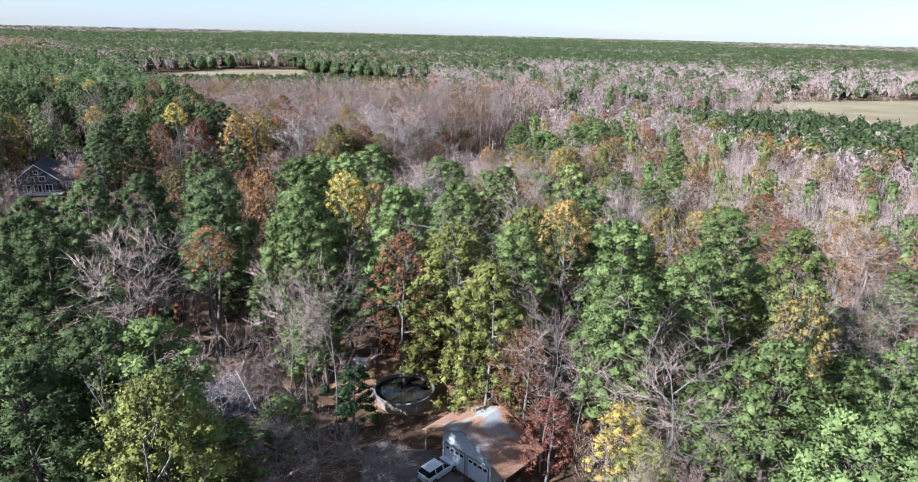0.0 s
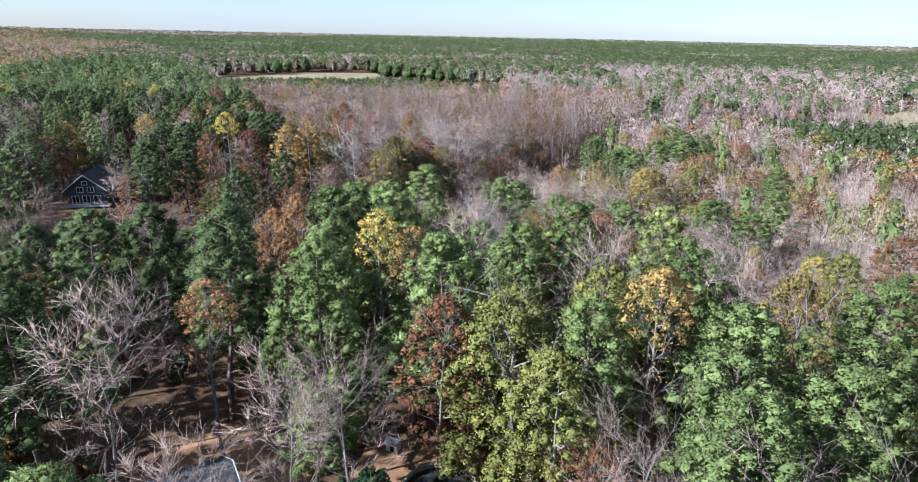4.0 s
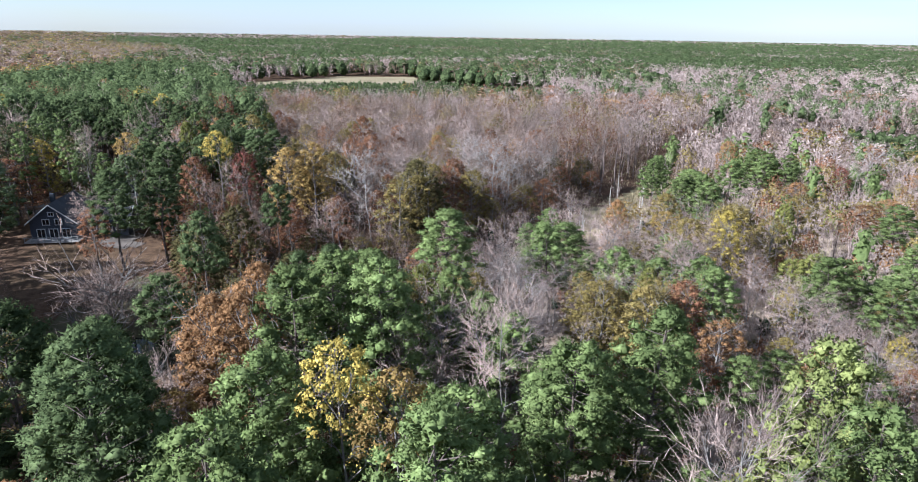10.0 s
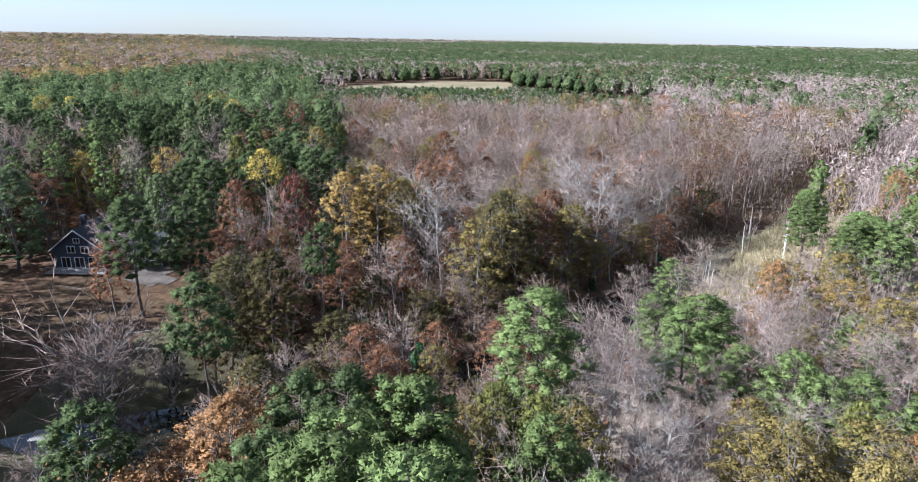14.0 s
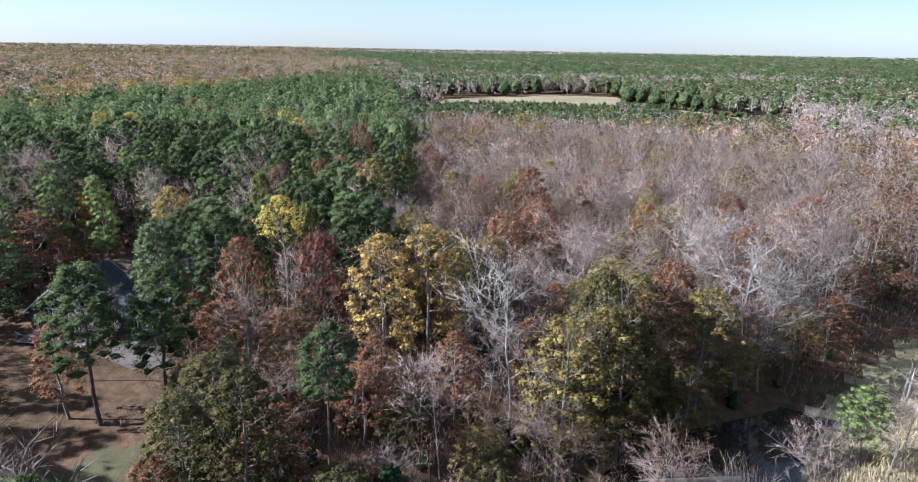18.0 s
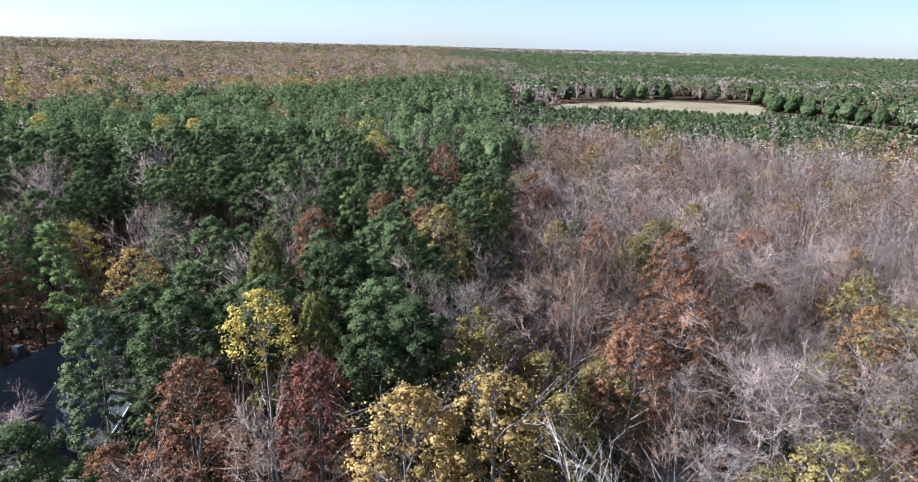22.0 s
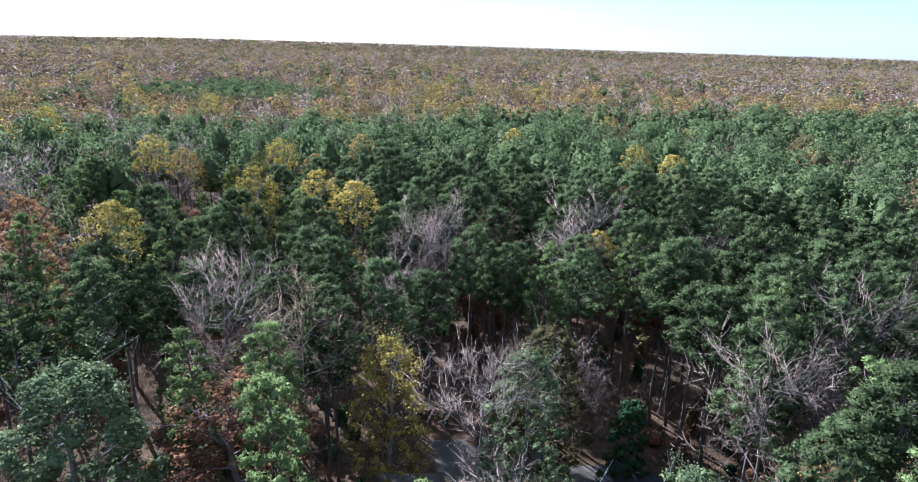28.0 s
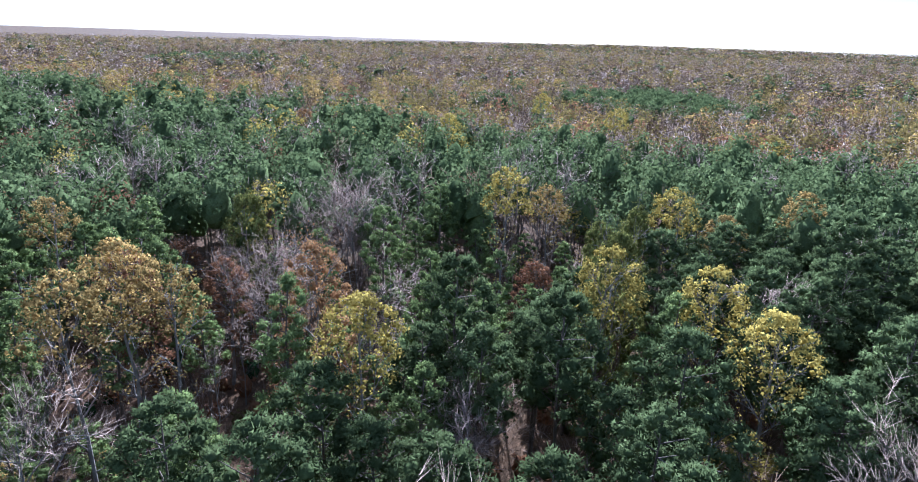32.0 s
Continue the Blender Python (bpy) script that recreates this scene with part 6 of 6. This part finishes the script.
r = np.random.RandomState(77)
ux, uy = places(-200, 80, 24, 260, 2.5, r)
keep = in_view(ux, uy) & (line_distance(ux, uy, FLIGHT) < 85) & (line_distance(ux, uy, CREEK) > 4.5)
for poly in CLEARINGS:
    keep &= ~inside(ux, uy, poly)
keep &= line_distance(ux, uy, [(-12, 172), (0, 195), (12, 225), (26, 262)]) > 9
ux, uy = ux[keep], uy[keep]
uk = r.choice(5, len(ux), p=[0.45, 0.25, 0.12, 0.1, 0.08])
for k, (mat, label, leafy) in enumerate((("brown_twig", "leafless brown brush under the trees", 0), ("twig", "leafless grey brush under the trees", 0), ("rust", "low rust-leaved shrubs under the trees", 1), ("olive", "low olive shrubs under the trees", 1), ("cedar", "low evergreen shrubs under the trees", 1))):
    m = uk == k
    forms = [cloud(900 + q, 2.6, 1.1, 0.05, 6, 8, 0.2) if leafy else brush(800 + q, 34, 3.6, 0.035) for q in range(4)]
    woods("undergrowth", label, forms, None, M[mat], ux[m], uy[m], r.uniform(0.5, 1.3, m.sum()), 1.0, r)


# ---- creek, marsh and pond side ----
r = np.random.RandomState(91)


def reeds(name, label, poly, step, h, w, mat, n=7):
    xs, ys = [p[0] for p in poly], [p[1] for p in poly]
    x, y = places(min(xs), max(xs), min(ys), max(ys), step, r)
    k = inside(x, y, poly) & (height(x, y) > -5.0)
    x, y = np.repeat(x[k], n), np.repeat(y[k], n)
    x, y = x + r.normal(0, step * 0.4, x.size), y + r.normal(0, step * 0.4, y.size)
    g = Geo()
    d = np.column_stack([r.normal(0, 0.3, x.size), r.normal(0, 0.3, x.size), np.ones(x.size)])
    g.blades(np.column_stack([x, y, height(x, y) - 0.05]), d, r.uniform(0.5, 1.2, x.size) * h, w, r)
    tagged(new(name, g.mesh(name, mat)), label, "grass", kind="stuff")


reeds("reeds", "straw-coloured marsh reeds beside the creek", [(-14, 172), (2, 172), (16, 198), (28, 226), (38, 262), (22, 266), (6, 232), (-10, 200), (-18, 184)], 0.75, 1.3, 0.13, M["reed"])
reeds("marsh_grass", "patchy green marsh grass by the reeds", [(-2, 160), (12, 160), (20, 190), (10, 190), (0, 174)], 1.1, 0.9, 0.12, M["grass"])
reeds("lawn_grass", "thin green lawn grass below the house", LAWN, 1.3, 0.22, 0.09, M["grass"], 6)


def snag(x, y, h, lean=0.04, rad=0.16):
    rg = random.Random(int(x * 10 + y * 7))
    root = new("dead_tree")
    root.location = (x, y, float(height(x, y)) - 0.2)
    a = rg.uniform(0, 6.28)
    pts = [(math.cos(a) * lean * z + rg.uniform(-0.05, 0.05), math.sin(a) * lean * z, z) for z in (0, h * 0.3, h * 0.6, h * 0.85, h)]
    obj_part("trunk", tube_bm(pts, [rad, rad * 0.85, rad * 0.7, rad * 0.5, rad * 0.2], 7), M["dead_wood"], root)
    for k in range(rg.randrange(2, 5)):
        b = rg.uniform(0, 6.28)
        p = Vector(pts[rg.choice((2, 3))])
        q = p + Vector((math.cos(b), math.sin(b), rg.uniform(0.2, 0.9))) * rg.uniform(0.4, 1.3)
        obj_part("limb_stub", tube_bm([p, (p + q) / 2 + Vector((0, 0, 0.05)), q], [rad * 0.35, rad * 0.25, rad * 0.1], 5), M["dead_wood"], root)
    return tagged(root, "bleached dead trunk standing in the marsh", "dead tree", "snags")


for x, y, h in ((0.7, 202, 6.0), (1.6, 197.2, 4.0), (11.9, 182, 8), (12.2, 198.6, 7), (9.4, 193.3, 6), (1.4, 203.2, 5), (16, 214, 8), (18, 226, 9), (9, 222, 7), (22, 238, 9), (5, 178, 6), (14, 190, 7.5), (26, 250, 9), (12, 240, 8)):
    snag(x, y, h)


def log(a, b, rad, stubs=3):
    rg = random.Random(int(a[0] * 10))
    root = new("fallen_log")
    za, zb = (max(float(height(*p)), -5.1) + rad * 0.7 for p in (a, b))
    A, B = Vector((*a, za)), Vector((*b, zb))
    root.location = A
    d = B - A
    side = Vector((-d.y, d.x, 0)).normalized()
    pts = [d * s + side * rg.uniform(-0.12, 0.12) for s in (0, 0.25, 0.5, 0.75, 1)]
    obj_part("trunk", tube_bm(pts, [rad, rad * 0.9, rad * 0.75, rad * 0.55, rad * 0.25], 7), M["dead_wood"], root)
    for k in range(stubs):
        p = d * rg.uniform(0.45, 0.95)
        q = p + side * rg.choice((-1, 1)) * rg.uniform(0.5, 1.3) + d.normalized() * 0.6 + Vector((0, 0, rg.uniform(0.3, 0.9)))
        obj_part("limb_stub", tube_bm([p, (p + q) / 2, q], [rad * 0.4, rad * 0.3, rad * 0.1], 5), M["dead_wood"], root)
    return tagged(root, "pale fallen trunk lying across the creek", "log", "fallen logs")


log((-17.2, 172.6), (-27.2, 166.8), 0.3, 5)
log((-10.4, 179.2), (-16, 184.6), 0.16, 2)
log((-11.3, 168.6), (-14.6, 170.2), 0.12, 2)
log((-25.4, 162.2), (-22.5, 161), 0.12, 1)
log((-23, 163.5), (-21.2, 162), 0.1, 1)


def dock(m):
    root = new("dock")
    root.matrix_basis = m
    for k in range(8):
        obj_part("plank", box_bm((0.28, 2.2, 0.06), (-1.1 + k * 0.31, 0, 0.62), 0.01), M["grey_wood"], root)
    for x in (-1.0, 1.0):
        for y in (-1.0, 1.0):
            obj_part("post", tube_bm([(x, y, -1.6), (x, y, 0.58)], [0.08, 0.07], 8), M["grey_wood"], root)
        obj_part("beam", box_bm((0.1, 2.1, 0.14), (x, 0, 0.52), 0.01), M["grey_wood"], root)
    return tagged(root, "small weathered timber dock at the pond", "dock")


def paddle_boat(m):
    root = new("boat")
    root.matrix_basis = m
    bm = bmesh.new()
    rows = []
    for x, w, z in ((-1.2, 0.35, 0.15), (-0.9, 0.6, 0.0), (0.5, 0.62, 0.0), (1.3, 0.3, 0.12)):
        rows.append([bm.verts.new(p) for p in ((x, -w, 0.5), (x, -w * 0.8, z), (x, w * 0.8, z), (x, w, 0.5))])
    for p, q in zip(rows[:-1], rows[1:]):
        for k in range(3):
            bm.faces.new((p[k], p[k + 1], q[k + 1], q[k]))
    bm.faces.new(rows[0][::-1])
    bm.faces.new(rows[-1])
    obj_part("hull", bm, M["teal"], root)
    obj_part("seat", box_bm((0.5, 1.0, 0.5), (-0.7, 0, 0.7), 0.06), M["teal"], root)
    obj_part("foredeck", box_bm((0.8, 0.9, 0.08), (0.7, 0, 0.5), 0.03), M["teal"], root)
    return tagged(root, "teal plastic boat moored beside the dock", "boat")


dock(Matrix.Translation((-72.6, 116.9, -4.0)) @ Matrix.Rotation(0.5, 4, "Z"))
paddle_boat(Matrix.Translation((-70.3, 118.6, -3.9)) @ Matrix.Rotation(1.2, 4, "Z"))


# ---- by the pond house and in the far clearing ----
def firewood(m):
    root = new("woodpile")
    root.matrix_basis = m
    rg = random.Random(4)
    for row in range(4):
        for k in range(11 - row % 2):
            obj_part("split_log", tube_bm([(-1.7 + k * 0.33 + (row % 2) * 0.16, -0.25, 0.17 + row * 0.28), (-1.7 + k * 0.33 + (row % 2) * 0.16, 0.25, 0.17 + row * 0.28)], [rg.uniform(0.12, 0.16)] * 2, 6), M["tan_wood"], root)
    return tagged(root, "stack of split tan firewood in the yard", "firewood")


firewood(local_frame((-121, 172), (1, 0.2)))
car(local_frame((-114.5, 166.5), (0.8, 0.6)), M["car_white"], "white car parked behind the blue-grey house", 4.6)
sheet("drive", [(-122, 164), (-100, 160), (-92, 149), (-86, 150), (-92, 162), (-118, 174), (-126, 174)], M["gravel"], "grey-brown gravel drive beside the blue-grey house", 0.09, 1.5)
sheet("clearing", [(-130, 171), (-119, 172), (-112, 180), (-112, 190), (-124, 189)], M["gravel"], "bare pinkish earth of a small clearing", 0.06, 1.2)
plain_house(local_frame((-115.5, 191.5), (0.75, 0.65)), 7.0, 2.6, 2.4, 4.0, M["dark_slate"], "small cabin with a dark roof in the clearing")
